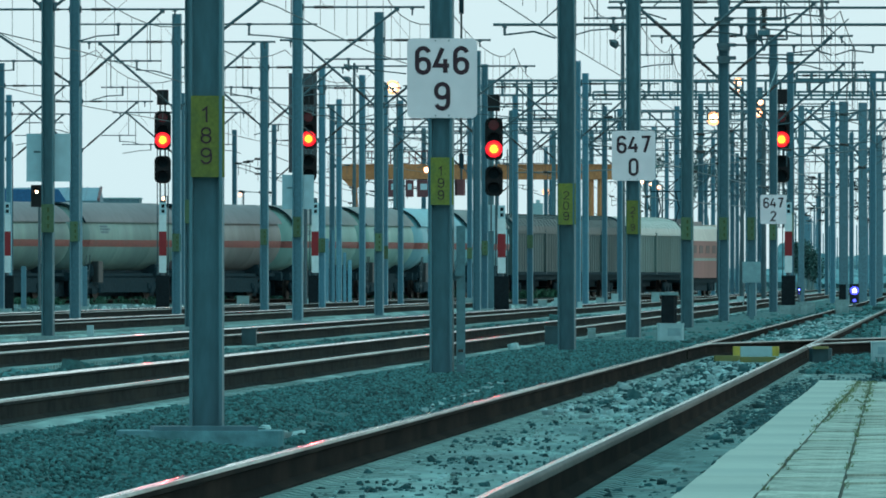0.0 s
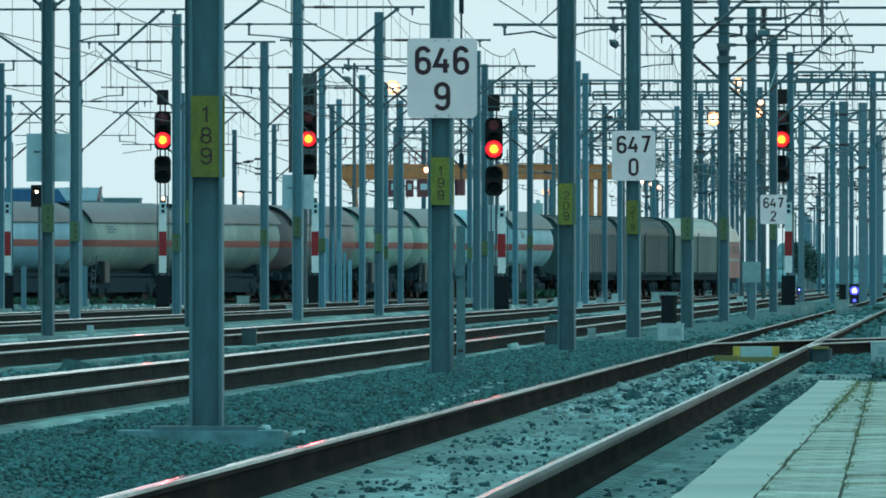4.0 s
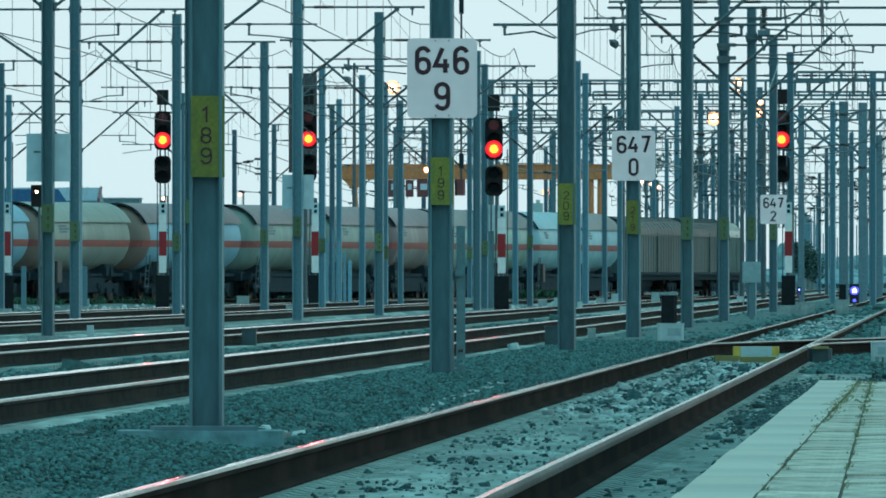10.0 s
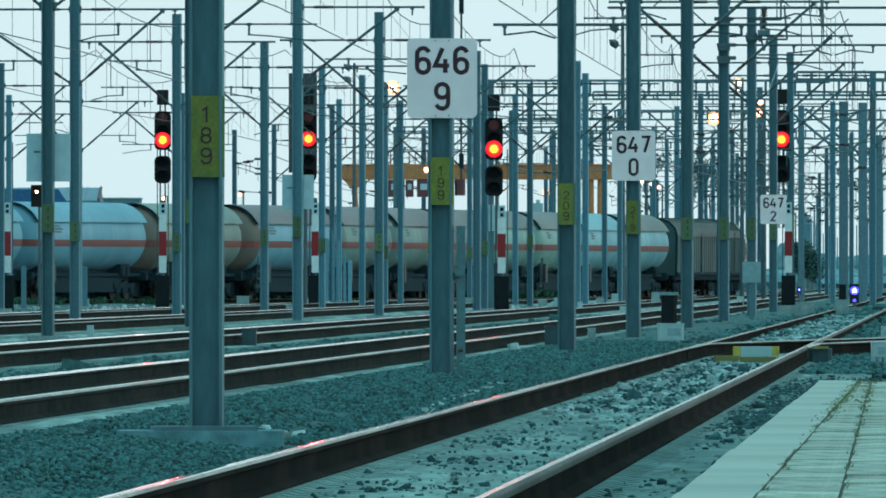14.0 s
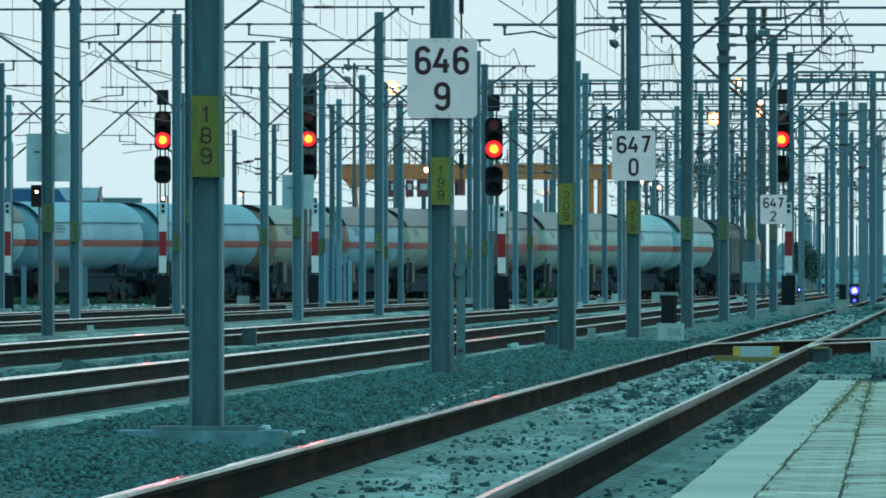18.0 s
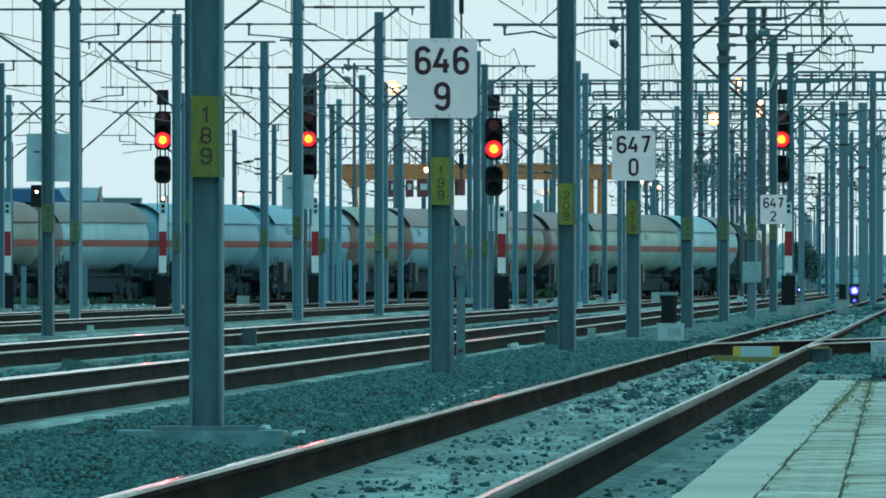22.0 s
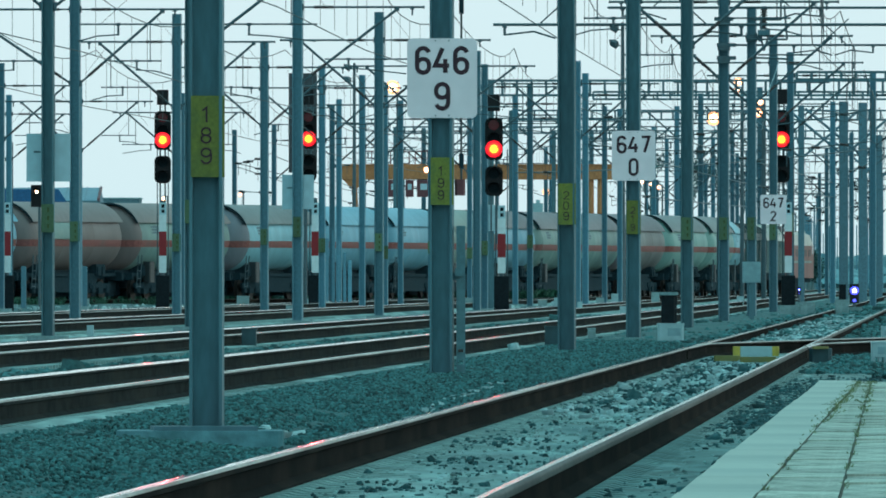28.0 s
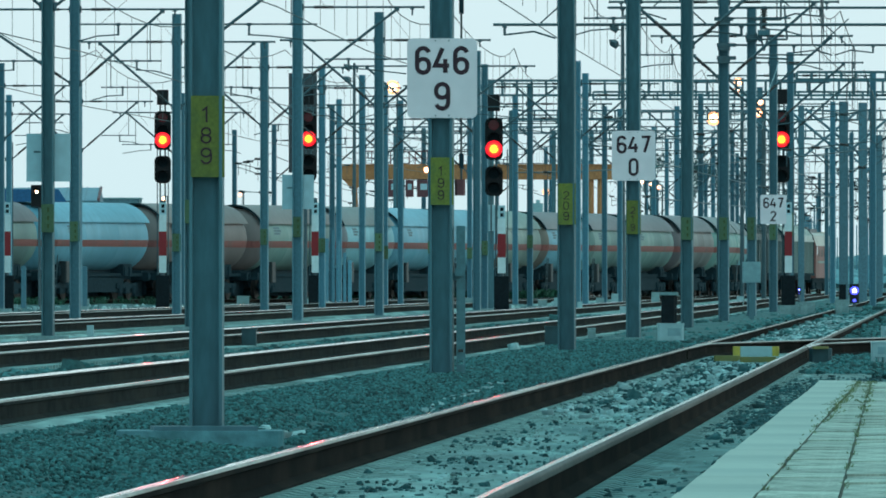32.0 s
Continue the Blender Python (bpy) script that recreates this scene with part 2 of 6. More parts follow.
BLACK = material("black_signal_paint", (0.008, 0.008, 0.010), 0.55, spec=0.25)
BOX_BLACK = material("black_box_paint", (0.008, 0.014, 0.018), 0.7, spec=0.12)
RED = material("red_band_paint", (0.24, 0.012, 0.018), 0.5, vary=0.1)
WHITE = material("white_band_paint", (0.62, 0.72, 0.74), 0.5, vary=0.08)
DULL_CABINET = material("dull_grey_cabinet", (0.19, 0.335, 0.37), 0.5, vary=0.12)
CABINET = material("pale_grey_cabinet", (0.30, 0.47, 0.50), 0.5, vary=0.08)
# Two emissive discs stand for the glare round each red lamp.
RED_HALO = glow("red_halo_glow", (1.0, 0.006, 0.020), 1.5)
RED_HALO_INNER = glow("inner_red_halo_glow", (1.0, 0.014, 0.006), 5.0)
RED_CORE = glow("lit_red_lamp", (1.0, 0.165, 0.010), 9.0)
WARM = glow("lit_sodium_lamp", (1.0, 0.62, 0.36), 9.0)
WARM_HALO = glow("orange_halo_glow", (1.0, 0.42, 0.18), 2.6)
BLUE_LAMP = glow("lit_blue_lamp", (0.55, 0.55, 1.0), 6.0)
BLUE_GLOW = glow("blue_glow", (0.08, 0.09, 1.0), 2.4)
UNLIT = material("unlit_red_glass", (0.16, 0.004, 0.010), 0.12, vary=0.05, bump=0)
ORANGE = material("crane_orange_paint", (0.48, 0.205, 0.08), 0.6, vary=0.2)
CRANE_DARK = material("crane_cab_maroon", (0.14, 0.05, 0.06), 0.6)
BLUE_ROOF = material("pale_blue_roof_sheet", (0.13, 0.25, 0.32), 0.5, vary=0.1, by_object=0.1)
DEEP_BLUE = material("deep_blue_sheet", (0.012, 0.10, 0.24), 0.5, vary=0.15)
PALE_WALL = material("pale_blue_wall", (0.12, 0.22, 0.26), 0.8)
WEED = material("weed_green", (0.02, 0.075, 0.045), 0.8, island=0.5, bump=0)
DRY_GRASS = material("yellow_green_weed", (0.15, 0.205, 0.095), 0.8, island=0.4, bump=0)
# Grimy black blued and lifted: haze over the train put into it.
UNDER = material("grimy_hazed_underframe", (0.017, 0.040, 0.052), 0.9, spec=0.15)
WHEEL = material("worn_wheel_steel", (0.016, 0.016, 0.016), 0.6, 0.3)
STRIPE = material("orange_band", (0.265, 0.085, 0.075), 0.6, vary=0.2, coarse=0.6, stain=((0.18, 0.105, 0.095), 0.8))
# Haze is put into this paler, bluer colour of far masts and posts.
HAZE_PALE = material("haze_pale", (0.100, 0.245, 0.318), 0.55, grain=14, vary=0.14, by_object=0.3, bump=0.0)
GUIDE = material("weathered_guide_steel", (0.078, 0.185, 0.215), 0.5, grain=14, vary=0.2, coarse=1.2, bump=0.03)
THROAT = material("dull_portal_steel", (0.086, 0.180, 0.225), 0.55, grain=14, vary=0.18, coarse=1.0, by_object=0.15, bump=0.0)
# Lighter than the near masts: some haze is put into the colour.
HAZE_MID = material("haze_mid", (0.090, 0.204, 0.255), 0.55, grain=14, vary=0.14, by_object=0.2, bump=0.0)
SWITCH_YELLOW = material("yellow_point_lock_paint", (0.45, 0.36, 0.06), 0.6)
DULL_YELLOW = material("dull_yellow_bar_paint", (0.20, 0.19, 0.06), 0.7, stain=((0.08, 0.11, 0.07), 0.6), coarse=4)
# Foliage far paler than real leaves: distance haze put into the colour.
FAR_TREES = material("haze_tinted_trees", (0.16, 0.33, 0.37), 0.9, grain=0.4, vary=0.3)
SOIL = material("dark_joint_soil", (0.035, 0.05, 0.040), 0.95, grain=30, vary=0.5, coarse=3.0, stain=((0.10, 0.13, 0.07), 0.7), bump=0.5)
# Dark ballast, coloured darker still for the shade under the train.
TRAIN_SHADE = material("shade_dark_ballast", (0.030, 0.062, 0.060), 0.95, grain=3, vary=0.4, coarse=0.15, stain=((0.045, 0.095, 0.085), 0.6), bump=0.3)
# Leaf green lifted and blued for the haze over far trees.
LEAF = material("haze_tinted_leaf", (0.045, 0.115, 0.110), 0.8, island=0.5, bump=0)
# Black board coloured grey: the signal's glare over it is in the colour.
BOARD_GREY = material("glare_grey_board", (0.060, 0.070, 0.080), 0.7, grain=8, vary=0.2, coarse=1.0)
# Bark takes the same haze into its grey.
BARK = material("haze_grey_bark", (0.12, 0.20, 0.21), 0.9)

# ---- ground, tracks ----
GL, GD = (-2500, -6.9, -6.6, -3.8, -3.5, 2500), (-400, 40, 112, 150, 700, 4500)
gs = Shape().add([yard(L, D, GROUND - 0.10 - (0.28 if -6.7 < L < -3.7 and D < 120 else 0)) for D in GD for L in GL],
                 [[r * 6 + c, r * 6 + c + 1, r * 6 + c + 7, r * 6 + c + 6] for r in range(5) for c in range(5)])
ground = part("ground", gs, EARTH)
tagged(ground, "dark grey-green ballast ground of a railway yard", "ground", kind="structure")

TRACKS = {"near": -2.617, "a": -7.60, "b": -12.10, "c": -18.60, "d": -23.90}
SIDE = Vector((CA, -SA, 0))
RAIL = [(-0.075, -0.190), (0.075, -0.190), (0.075, -0.164), (0.012, -0.142), (0.010, -0.052), (0.036, -0.040), (0.036, -0.017), (0.033, -0.008), (0.026, -0.0022), (0.016, 0.0),
        (-0.016, 0.0), (-0.026, -0.0022), (-0.033, -0.008), (-0.036, -0.017), (-0.036, -0.040), (-0.010, -0.052), (-0.012, -0.142), (-0.075, -0.164)]
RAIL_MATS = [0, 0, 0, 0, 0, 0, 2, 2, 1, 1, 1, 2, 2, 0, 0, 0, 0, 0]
# Right shoulder dark, left one bright: the head's shading set face by face.
RAIL_MATS_SHADED = [0, 0, 0, 0, 0, 2, 2, 2, 2, 1, 1, 1, 2, 0, 0, 0, 0, 0]


def rail_shape(pts, tilt=0.0, mats=RAIL_MATS):
    """A rail along points (L, D)."""
    ends = []
    for i, (L, D) in enumerate(pts):
        (l0, d0), (l1, d1) = pts[max(i - 1, 0)], pts[min(i + 1, len(pts) - 1)]
        way = (yard(l1, d1) - yard(l0, d0)).normalized()
        ends.append((yard(L, D), Vector((way.y, -way.x, 0))))
    return Shape().sweep([(p, q + (tilt * p if q > -0.06 else 0)) for p, q in RAIL], ends, mats)


def dip(D):
    """How far the bank lies lower at its near end."""
    return 0.19 * min(max((148 - D) / 38, 0.0), 1.0)


def sink(L):
    """The bank keeps its height behind the first foundation and falls away towards the near rail."""
    return min(max((L + 5.22) / 0.30, 0.0), 1.0)


def hollow(L, D):
    """The bank's greatest height: it lies lower before the first foundation."""
    return -0.240 - 0.10 * min(max(L + 5.8, 0.0), 0.9) + 0.40 * (max(0.0, -6.2 - L, L + 4.5) + 0.12 * max(0.0, 92 - D, D - 106.6))


def strip(l0, l1, d0, d1, z0, z1, rise=0.0, cols=8, step=4.0, rough=0.0, sunk=False, flat=False):
    """A raised bed between two lines of the yard."""
    s = Shape()
    rows = int((d1 - d0) / step) + 1
    verts = []
    for i in range(rows + 1):
        D = d0 + (d1 - d0) * i / rows
        for j in range(cols + 1):
            k = j / cols
            z = z0 + (z1 - z0) * k + rise * math.sin(math.pi * k) ** 0.7
            if flat:
                z = z0 + rise * min(1.0, (0.5 - abs(k - 0.5)) / 0.14)
            z -= dip(D) * sink(l0 + (l1 - l0) * k) * math.sin(math.pi * k) ** 0.5 if sunk else 0
            z -= 0.065 * dip(D) / 0.19 * math.sin(math.pi * k) * (1 - sink(l0 + (l1 - l0) * k)) if sunk else 0
            z += rough * noise.noise(Vector((k * 9, D * 0.6, 3.3)))
            if sunk:
                z = min(z, hollow(l0 + (l1 - l0) * k, D) - 0.012)
            verts.append(yard(l0 + (l1 - l0) * k, D, z))
    n = cols + 1
    s.add(verts, [[i * n + j, i * n + j + 1, (i + 1) * n + j + 1, (i + 1) * n + j] for i in range(rows) for j in range(cols)])
    return s


SL = [(-1.25, -0.18), (1.25, -0.18), (1.25, -0.02), (0.95, 0.0), (0.90, 0.012), (0.84, 0.012), (0.82, 0.0), (0.68, 0.0), (0.66, 0.012), (0.60, 0.012), (0.55, 0.0), (0.0, -0.015),
      (-0.55, 0.0), (-0.60, 0.012), (-0.66, 0.012), (-0.68, 0.0), (-0.82, 0.0), (-0.84, 0.012), (-0.90, 0.012), (-0.95, 0.0), (-1.25, -0.02)]
SLEEPER_MESH = mesh_of("sleeper", Shape().sweep(SL, [(Vector((0, -0.13, 0)), Vector((1, 0, 0))), (Vector((0, 0.13, 0)), Vector((1, 0, 0)))]), SLEEPER)


def track(name, L, d0, d1, singles, label):
    tr = thing(name, yard(L, d0, GROUND), 0, label=label, category="railway track")
    back = tr.matrix_basis.inverted()
    for off in (-0.75, 0.75):
        r = part("rail", rail_shape([(L + off, d) for d in np.arange(d0, d1 + 1, 25)], -0.06 if d0 in (75, 110) else 0.0, RAIL_MATS_SHADED if d0 < 60 and off > 0 else RAIL_MATS), ([RAIL_FAR, RAIL_TOP, RAIL_TOP] if off < 0 else [RAIL_FAR, RAIL_WORN, RAIL_DULL]) if d0 > 60 else ([RAIL_SIDE, RAIL_TOP, RAIL_DULL] if off < 0 else [RAIL_SIDE, RAIL_WORN, RAIL_SHADE]), tr, "rusty rail with a polished top" if off < 0 else "rusty rail with a dull worn top", True)
        r.matrix_basis = back.copy()
    bed = part("track_bed", strip(L - 1.5, L + 1.5, d0, d1, GROUND - 0.12, GROUND - 0.12, 0.100 if d0 < 60 else 0.109, 14, 1.6 if d0 < 60 else 4.0, 0.014, False, True), DUST, tr, "pale dusty ballast", True)
    bed.matrix_basis = back.copy()
    count = int((d1 - d0) / 0.6)
    rest = Shape()
    for i in range(count):
        p = yard(L, d0 + 0.6 * i, GROUND - 0.012)
        if i < singles:
            m = back @ Matrix.Translation(p) @ pose(0, 0, 0, 0, 0, -math.degrees(TURN))
            sl = part("sleeper", SLEEPER_MESH, None, tr)
            sl.matrix_basis = m
        elif d0 + 0.6 * i < 420:
            rest.box(p - Vector((0, 0, 0.09)), (2.5, 0.26, 0.18), -TURN)
    if rest.v:
        far = part("sleeper_run", rest, SLEEPER, tr)
        far.matrix_basis = back.copy()
        far["kind"] = "stuff"
    return tr


track("railway_track", TRACKS["near"], 40, 1400, 280, "straight railway track with rusty rails in dusty ballast")
track("railway_track", TRACKS["a"], 75, 1400, 120, "straight railway track with rusty rails beside steel masts")
track("railway_track", TRACKS["b"], 110, 1400, 80, "straight railway track with rusty rails further into the yard")
track("railway_track", TRACKS["c"], 190, 1400, 0, "far straight railway track with rusty rails")
track("railway_track", TRACKS["d"], 240, 1400, 0, "far straight railway track with rusty rails beside rubble")

ballast = part("ballast_bank", strip(-6.65, -3.75, 55, 900, GROUND - 0.07, GROUND - 0.07, 0.11, 16, 2.0, 0.03, True), EARTH, None, "", True)
tagged(ballast, "dark stone ballast bank between two tracks", "ballast", kind="structure")
for l0, l1 in ((-10.4, -9.3), (-16.8, -13.9), (-22.2, -20.4)):
    tagged(part("ballast_bank", strip(l0, l1, 90, 900, GROUND - 0.09, GROUND - 0.09, 0.055, 6, 6.0, 0.012), EARTH, None, "", True),
           "low dark ballast bank between far tracks", "ballast", kind="structure")


def stones(name, mat, count, place, size, flat=0.7):
    """Many loose stones, each a squashed, turned block."""
    rng = np.random.default_rng(len(name) + count)
    base = np.array([(-1, -1, -1), (1, -1, -1), (1, 1, -1), (-1, 1, -1), (-0.85, -0.75, 1), (0.7, -0.9, 1), (0.9, 0.75, 1), (-0.75, 0.85, 1)], float)
    quads = np.array([(0, 3, 2, 1), (4, 5, 6, 7), (0, 1, 5, 4), (1, 2, 6, 5), (2, 3, 7, 6), (3, 0, 4, 7)])
    at = place(rng, count)
    r = size * np.exp(rng.normal(0, 0.35, count)) / 2
    v = base[None] * (1 + rng.uniform(-0.5, 0.35, (count, 8, 3)))
    v *= (r[:, None, None] * np.stack([rng.uniform(0.8, 1.3, count), rng.uniform(0.8, 1.3, count), np.full(count, flat) * rng.uniform(0.7, 1.2, count)], 1)[:, None, :])
    a, b = rng.uniform(0, 6.28, count), rng.uniform(-1.5, 1.5, count)
    x = v[..., 0] * np.cos(b)[:, None] - v[..., 2] * np.sin(b)[:, None]
    z = v[..., 0] * np.sin(b)[:, None] + v[..., 2] * np.cos(b)[:, None]
    y = v[..., 1]
    vx = x * np.cos(a)[:, None] - y * np.sin(a)[:, None]
    vy = x * np.sin(a)[:, None] + y * np.cos(a)[:, None]
    pts = np.stack([vx, vy, z], -1) + at[:, None, :]
    faces = quads[None] + (np.arange(count) * 8)[:, None, None]
    me = bpy.data.meshes.new(name)
    me.vertices.add(count * 8)
    me.vertices.foreach_set("co", pts.reshape(-1))
    me.loops.add(count * 24)
    me.loops.foreach_set("vertex_index", faces.reshape(-1))
    me.polygons.add(count * 6)
    me.polygons.foreach_set("loop_start", np.arange(count * 6) * 4)
    me.update(calc_edges=True)
    me.materials.append(mat)
    return new(name, me)


def scatter(l0, l1, d0, d1, z, rise=0.0, power=1.6, sunk=False):
    """Places on a bank, denser towards its near end."""
    def place(rng, count):
        L = rng.uniform(l0, l1, count)
        D = d0 + (d1 - d0) * rng.uniform(0, 1, count) ** power
        k = (L - l0) / (l1 - l0)
        h = z + rise * np.sin(np.pi * np.clip(k, 0, 1)) ** 0.7 + rng.uniform(-0.012, 0.014, count)
        if sunk:
            low, fall = np.clip((148 - D) / 38, 0, 1), np.clip((L + 5.22) / 0.30, 0, 1)
            arch = np.sin(np.pi * np.clip(k, 0, 1))
            h = h - 0.19 * low * fall * arch ** 0.5 - 0.065 * low * (1 - fall) * arch
        if sunk:
            top = -0.240 - 0.10 * np.clip(L + 5.8, 0, 0.9) + 0.40 * (np.maximum(0, np.maximum(-6.2 - L, L + 4.5)) + 0.12 * np.maximum(0, np.maximum(92 - D, D - 106.6)))
            h = np.minimum(h, top + rng.uniform(-0.014, 0.006, count))
            h = np.where((L > -5.95) & (L < -4.62) & (D > 105.0) & (D < 106.8), h - 0.06, h)
        return np.stack([L * CA + D * SA, D * CA - L * SA, h], 1)
    return place


tagged(stones("ballast_stones", STONE, 186000, scatter(-6.65, -3.7, 62, 240, GROUND - 0.065, 0.11, 1.7, True), 0.0185, 0.8), "coarse dark grey-green ballast stones", "ballast", kind="stuff")
def clusters(l0, l1, d0, d1, z, groups, wide=0.09, deep=1.6):
    """Places in loose heaps, thinning out round each."""
    def place(rng, count):
        g = rng.integers(0, groups, count)
        gl, gd = rng.uniform(l0, l1, groups), d0 + (d1 - d0) * rng.uniform(0, 1, groups) ** 1.2
        L = np.clip(gl[g] + rng.normal(0, wide, count), l0, l1)
        D = gd[g] + rng.normal(0, deep, count)
        h = z + rng.uniform(-0.010, 0.008, count)
        return np.stack([L * CA + D * SA, D * CA - L * SA, h], 1)
    return place


tagged(stones("loose_stones", DARK_STONE, 2000, clusters(-3.28, -1.96, 63, 190, GROUND - 0.018, 240, 0.10, 1.1), 0.0185, 0.8), "scattered dark stones between the rails", "ballast", kind="stuff")
tagged(stones("bed_gravel", BED_STONE, 7000, scatter(-3.27, -1.97, 54, 200, GROUND - 0.033, 0.0, 1.1), 0.022, 0.55), "half-buried dusty stones between the rails", "ballast", kind="stuff")
tagged(stones("strip_gravel", BED_STONE, 1500, scatter(-1.74, -0.90, 54, 165, GROUND - 0.042, 0.016, 1.0), 0.022, 0.55), "half-buried dusty stones beside the platform", "ballast", kind="stuff")
tagged(stones("pale_grit", PALE_STONE, 260, clusters(-3.28, -1.96, 54, 190, GROUND - 0.020, 40), 0.024, 0.6), "pale stone chips between the rails", "ballast", kind="stuff")
tagged(stones("coarse_stones", DARK_STONE, 750, clusters(-3.26, -1.98, 118, 198, GROUND - 0.016, 300, 0.05, 0.8), 0.036, 0.8), "coarse dark stones between the rails near the turnout", "ballast", kind="stuff")
tagged(stones("coarse_pale_stones", PALE_STONE, 700, scatter(-3.26, -1.98, 112, 200, GROUND - 0.020, 0.0, 0.9), 0.045, 0.7), "coarse pale stones between the rails near the turnout", "ballast", kind="stuff")
tagged(stones("shoulder_stones", DARK_STONE, 5200, clusters(-1.70, -0.75, 106, 156, GROUND - 0.022, 55, 0.14, 4.0), 0.026, 0.8), "dark stones beside the platform end", "ballast", kind="stuff")
tagged(stones("sparse_stones", DARK_STONE, 420, clusters(-1.72, -0.90, 58, 112, GROUND - 0.022, 26, 0.07, 1.4), 0.028, 0.8), "sparse stones on pale sand beside the platform", "ballast", kind="stuff")
tagged(stones("siding_stones", STONE, 4600, scatter(-1.75, -0.6, 166, 260, GROUND - 0.04, 0.02, 1.2), 0.036, 0.9), "dark stones beyond the platform end", "ballast", kind="stuff")
tagged(part("sand_strip", strip(-1.8, -0.86, 40, 168, GROUND - 0.03, GROUND - 0.03, 0.015, 6, 1.5, 0.02), SAND, None, "", True), "pale sandy strip between rail and platform", "ground", kind="structure")
tagged(stones("turnout_stones", PALE_STONE, 7000, scatter(-3.35, -2.0, 215, 420, GROUND - 0.01, 0.0, 1.2), 0.055, 0.8), "pale stones between far rails", "ballast", kind="stuff")
tagged(stones("bank_stones", STONE, 13000, scatter(-10.4, -9.25, 100, 420, GROUND - 0.08, 0.08), 0.06), "dark ballast stones between far tracks", "ballast", kind="stuff")


def on_bank(spots):
    """Places round each spot (L, D, spread across, spread along), lying on the near bank."""
    def place(rng, count):
        g = np.array([spots[k] for k in rng.integers(0, len(spots), count)])
        L, D = g[:, 0] + rng.normal(0, 1, count) * g[:, 2], g[:, 1] + rng.normal(0, 1, count) * g[:, 3]
        arch = np.sin(np.pi * np.clip((L + 6.65) / 2.95, 0, 1))
        low, fall = np.clip((148 - D) / 38, 0, 1), np.clip((L + 5.22) / 0.30, 0, 1)
        h = GROUND - 0.055 + 0.11 * arch ** 0.7 - 0.19 * low * fall * arch ** 0.5 - 0.065 * low * (1 - fall) * arch
        return np.stack([L * CA + D * SA, D * CA - L * SA, h], 1)
    return place


tagged(stones("pale_chips", PALE_STONE, 38, on_bank([(-4.45, 134, 0.05, 1.5), (-4.40, 126, 0.05, 1.5), (-4.42, 142, 0.05, 2.0), (-4.35, 118, 0.06, 2.0)]), 0.045, 0.5), "pale stone chips along the near bank", "ballast", kind="stuff")
tagged(stones("pale_slab_pieces", PALE_STONE, 7, on_bank([(-4.93, 110, 0.06, 0.8)]), 0.09, 0.35), "broken pale slab pieces beside a foundation", "rubble", kind="stuff")
tagged(stones("strip_ballast", STONE, 9000, scatter(-10.5, -9.2, 110, 300, GROUND - 0.085, 0.052, 1.3), 0.032, 0.8), "dark ballast stones between two tracks", "ballast", kind="stuff")
tagged(stones("far_ballast_stones", STONE, 16000, scatter(-6.4, 2.5, 230, 620, GROUND - 0.06, 0.06, 1.3), 0.075), "dark ballast stones far along the yard", "ballast", kind="stuff")

# turnout to a siding on the platform side
turnout = thing("railway_turnout", yard(-3.2, 203, GROUND), 0, label="rusty turnout rails leaving the straight track", category="railway turnout")
tback = turnout.matrix_basis.inverted()
for pts in ([(-3.36, 190), (-3.3, 203), (-2.7, 209), (-1.9, 216.5), (-0.95, 223.5), (0.6, 235), (2.6, 250)], [(-1.86, 192), (-1.78, 203), (-1.2, 209), (-0.4, 216.5), (0.55, 223.5), (2.1, 235), (4.1, 250)]):
    r = part("rail", rail_shape(pts), [RAIL_SIDE, RAIL_WORN, RAIL_DULL], turnout, "rusty diverging rail", True)
    r.matrix_basis = tback.copy()
for x, D, w, mt, nm in ((1304, 198, 0.10, SWITCH_YELLOW, "point_lock"), (1372, 198, 0.10, SWITCH_YELLOW, "point_lock"), (1338, 198, 0.44, CABINET, "lock_cover"), (1287, 190, 0.34, DULL_YELLOW, "lock_bar"), (1342, 187, 0.46, DULL_YELLOW, "lock_bar")):
    part(nm, Shape().box(bearing(x, D, -0.09 if D > 195 else -0.14) - turnout.location, (w, 0.35, 0.13 if D > 195 else 0.07), -TURN, 0, 0.02), mt, turnout, {"point_lock": "yellow point lock", "lock_cover": "pale lock cover", "lock_bar": "dull yellow lock bar"}[nm])
part("motor_lid", Shape().box(yard(-1.62, 186.7, 0.012) - turnout.location, (0.20, 0.5, 0.03), -TURN, 0, 0.02), DULL_YELLOW, turnout, "dull yellow motor lid")
part("point_motor", Shape().box(yard(-1.62, 187, -0.10) - turnout.location, (0.28, 0.9, 0.2), -TURN, 0, 0.04), MACHINE, turnout, "dark point motor")

# ---- platform ----
PLAT = 0.197
platform = thing("platform", yard(-0.85, 40, GROUND), 0, label="low platform of pale concrete slabs with weeds in the joints", category="platform", kind="structure")
pback = platform.matrix_basis.inverted()
core = part("platform_core", strip(-0.85, 4.0, -10, 98.8, PLAT - 0.06, PLAT - 0.06, 0, 2, 30), CONCRETE, platform)
core.matrix_basis = pback.copy()
wall = part("platform_wall", Shape().sweep([(-0.02, GROUND - 0.12), (0.02, GROUND - 0.12), (0.02, PLAT - 0.07), (-0.02, PLAT - 0.07)], [(yard(-0.83, -10), SIDE), (yard(-0.83, 98.8), SIDE)]), CONCRETE, platform)
wall.matrix_basis = pback.copy()
endw = part("platform_wall", Shape().sweep([(-2.45, GROUND - 0.12), (2.45, GROUND - 0.12), (2.45, PLAT - 0.07), (-2.45, PLAT - 0.07)], [(yard(1.6, 98.7), SIDE), (yard(1.6, 98.8), SIDE)]), CONCRETE, platform)
endw.matrix_basis = pback.copy()
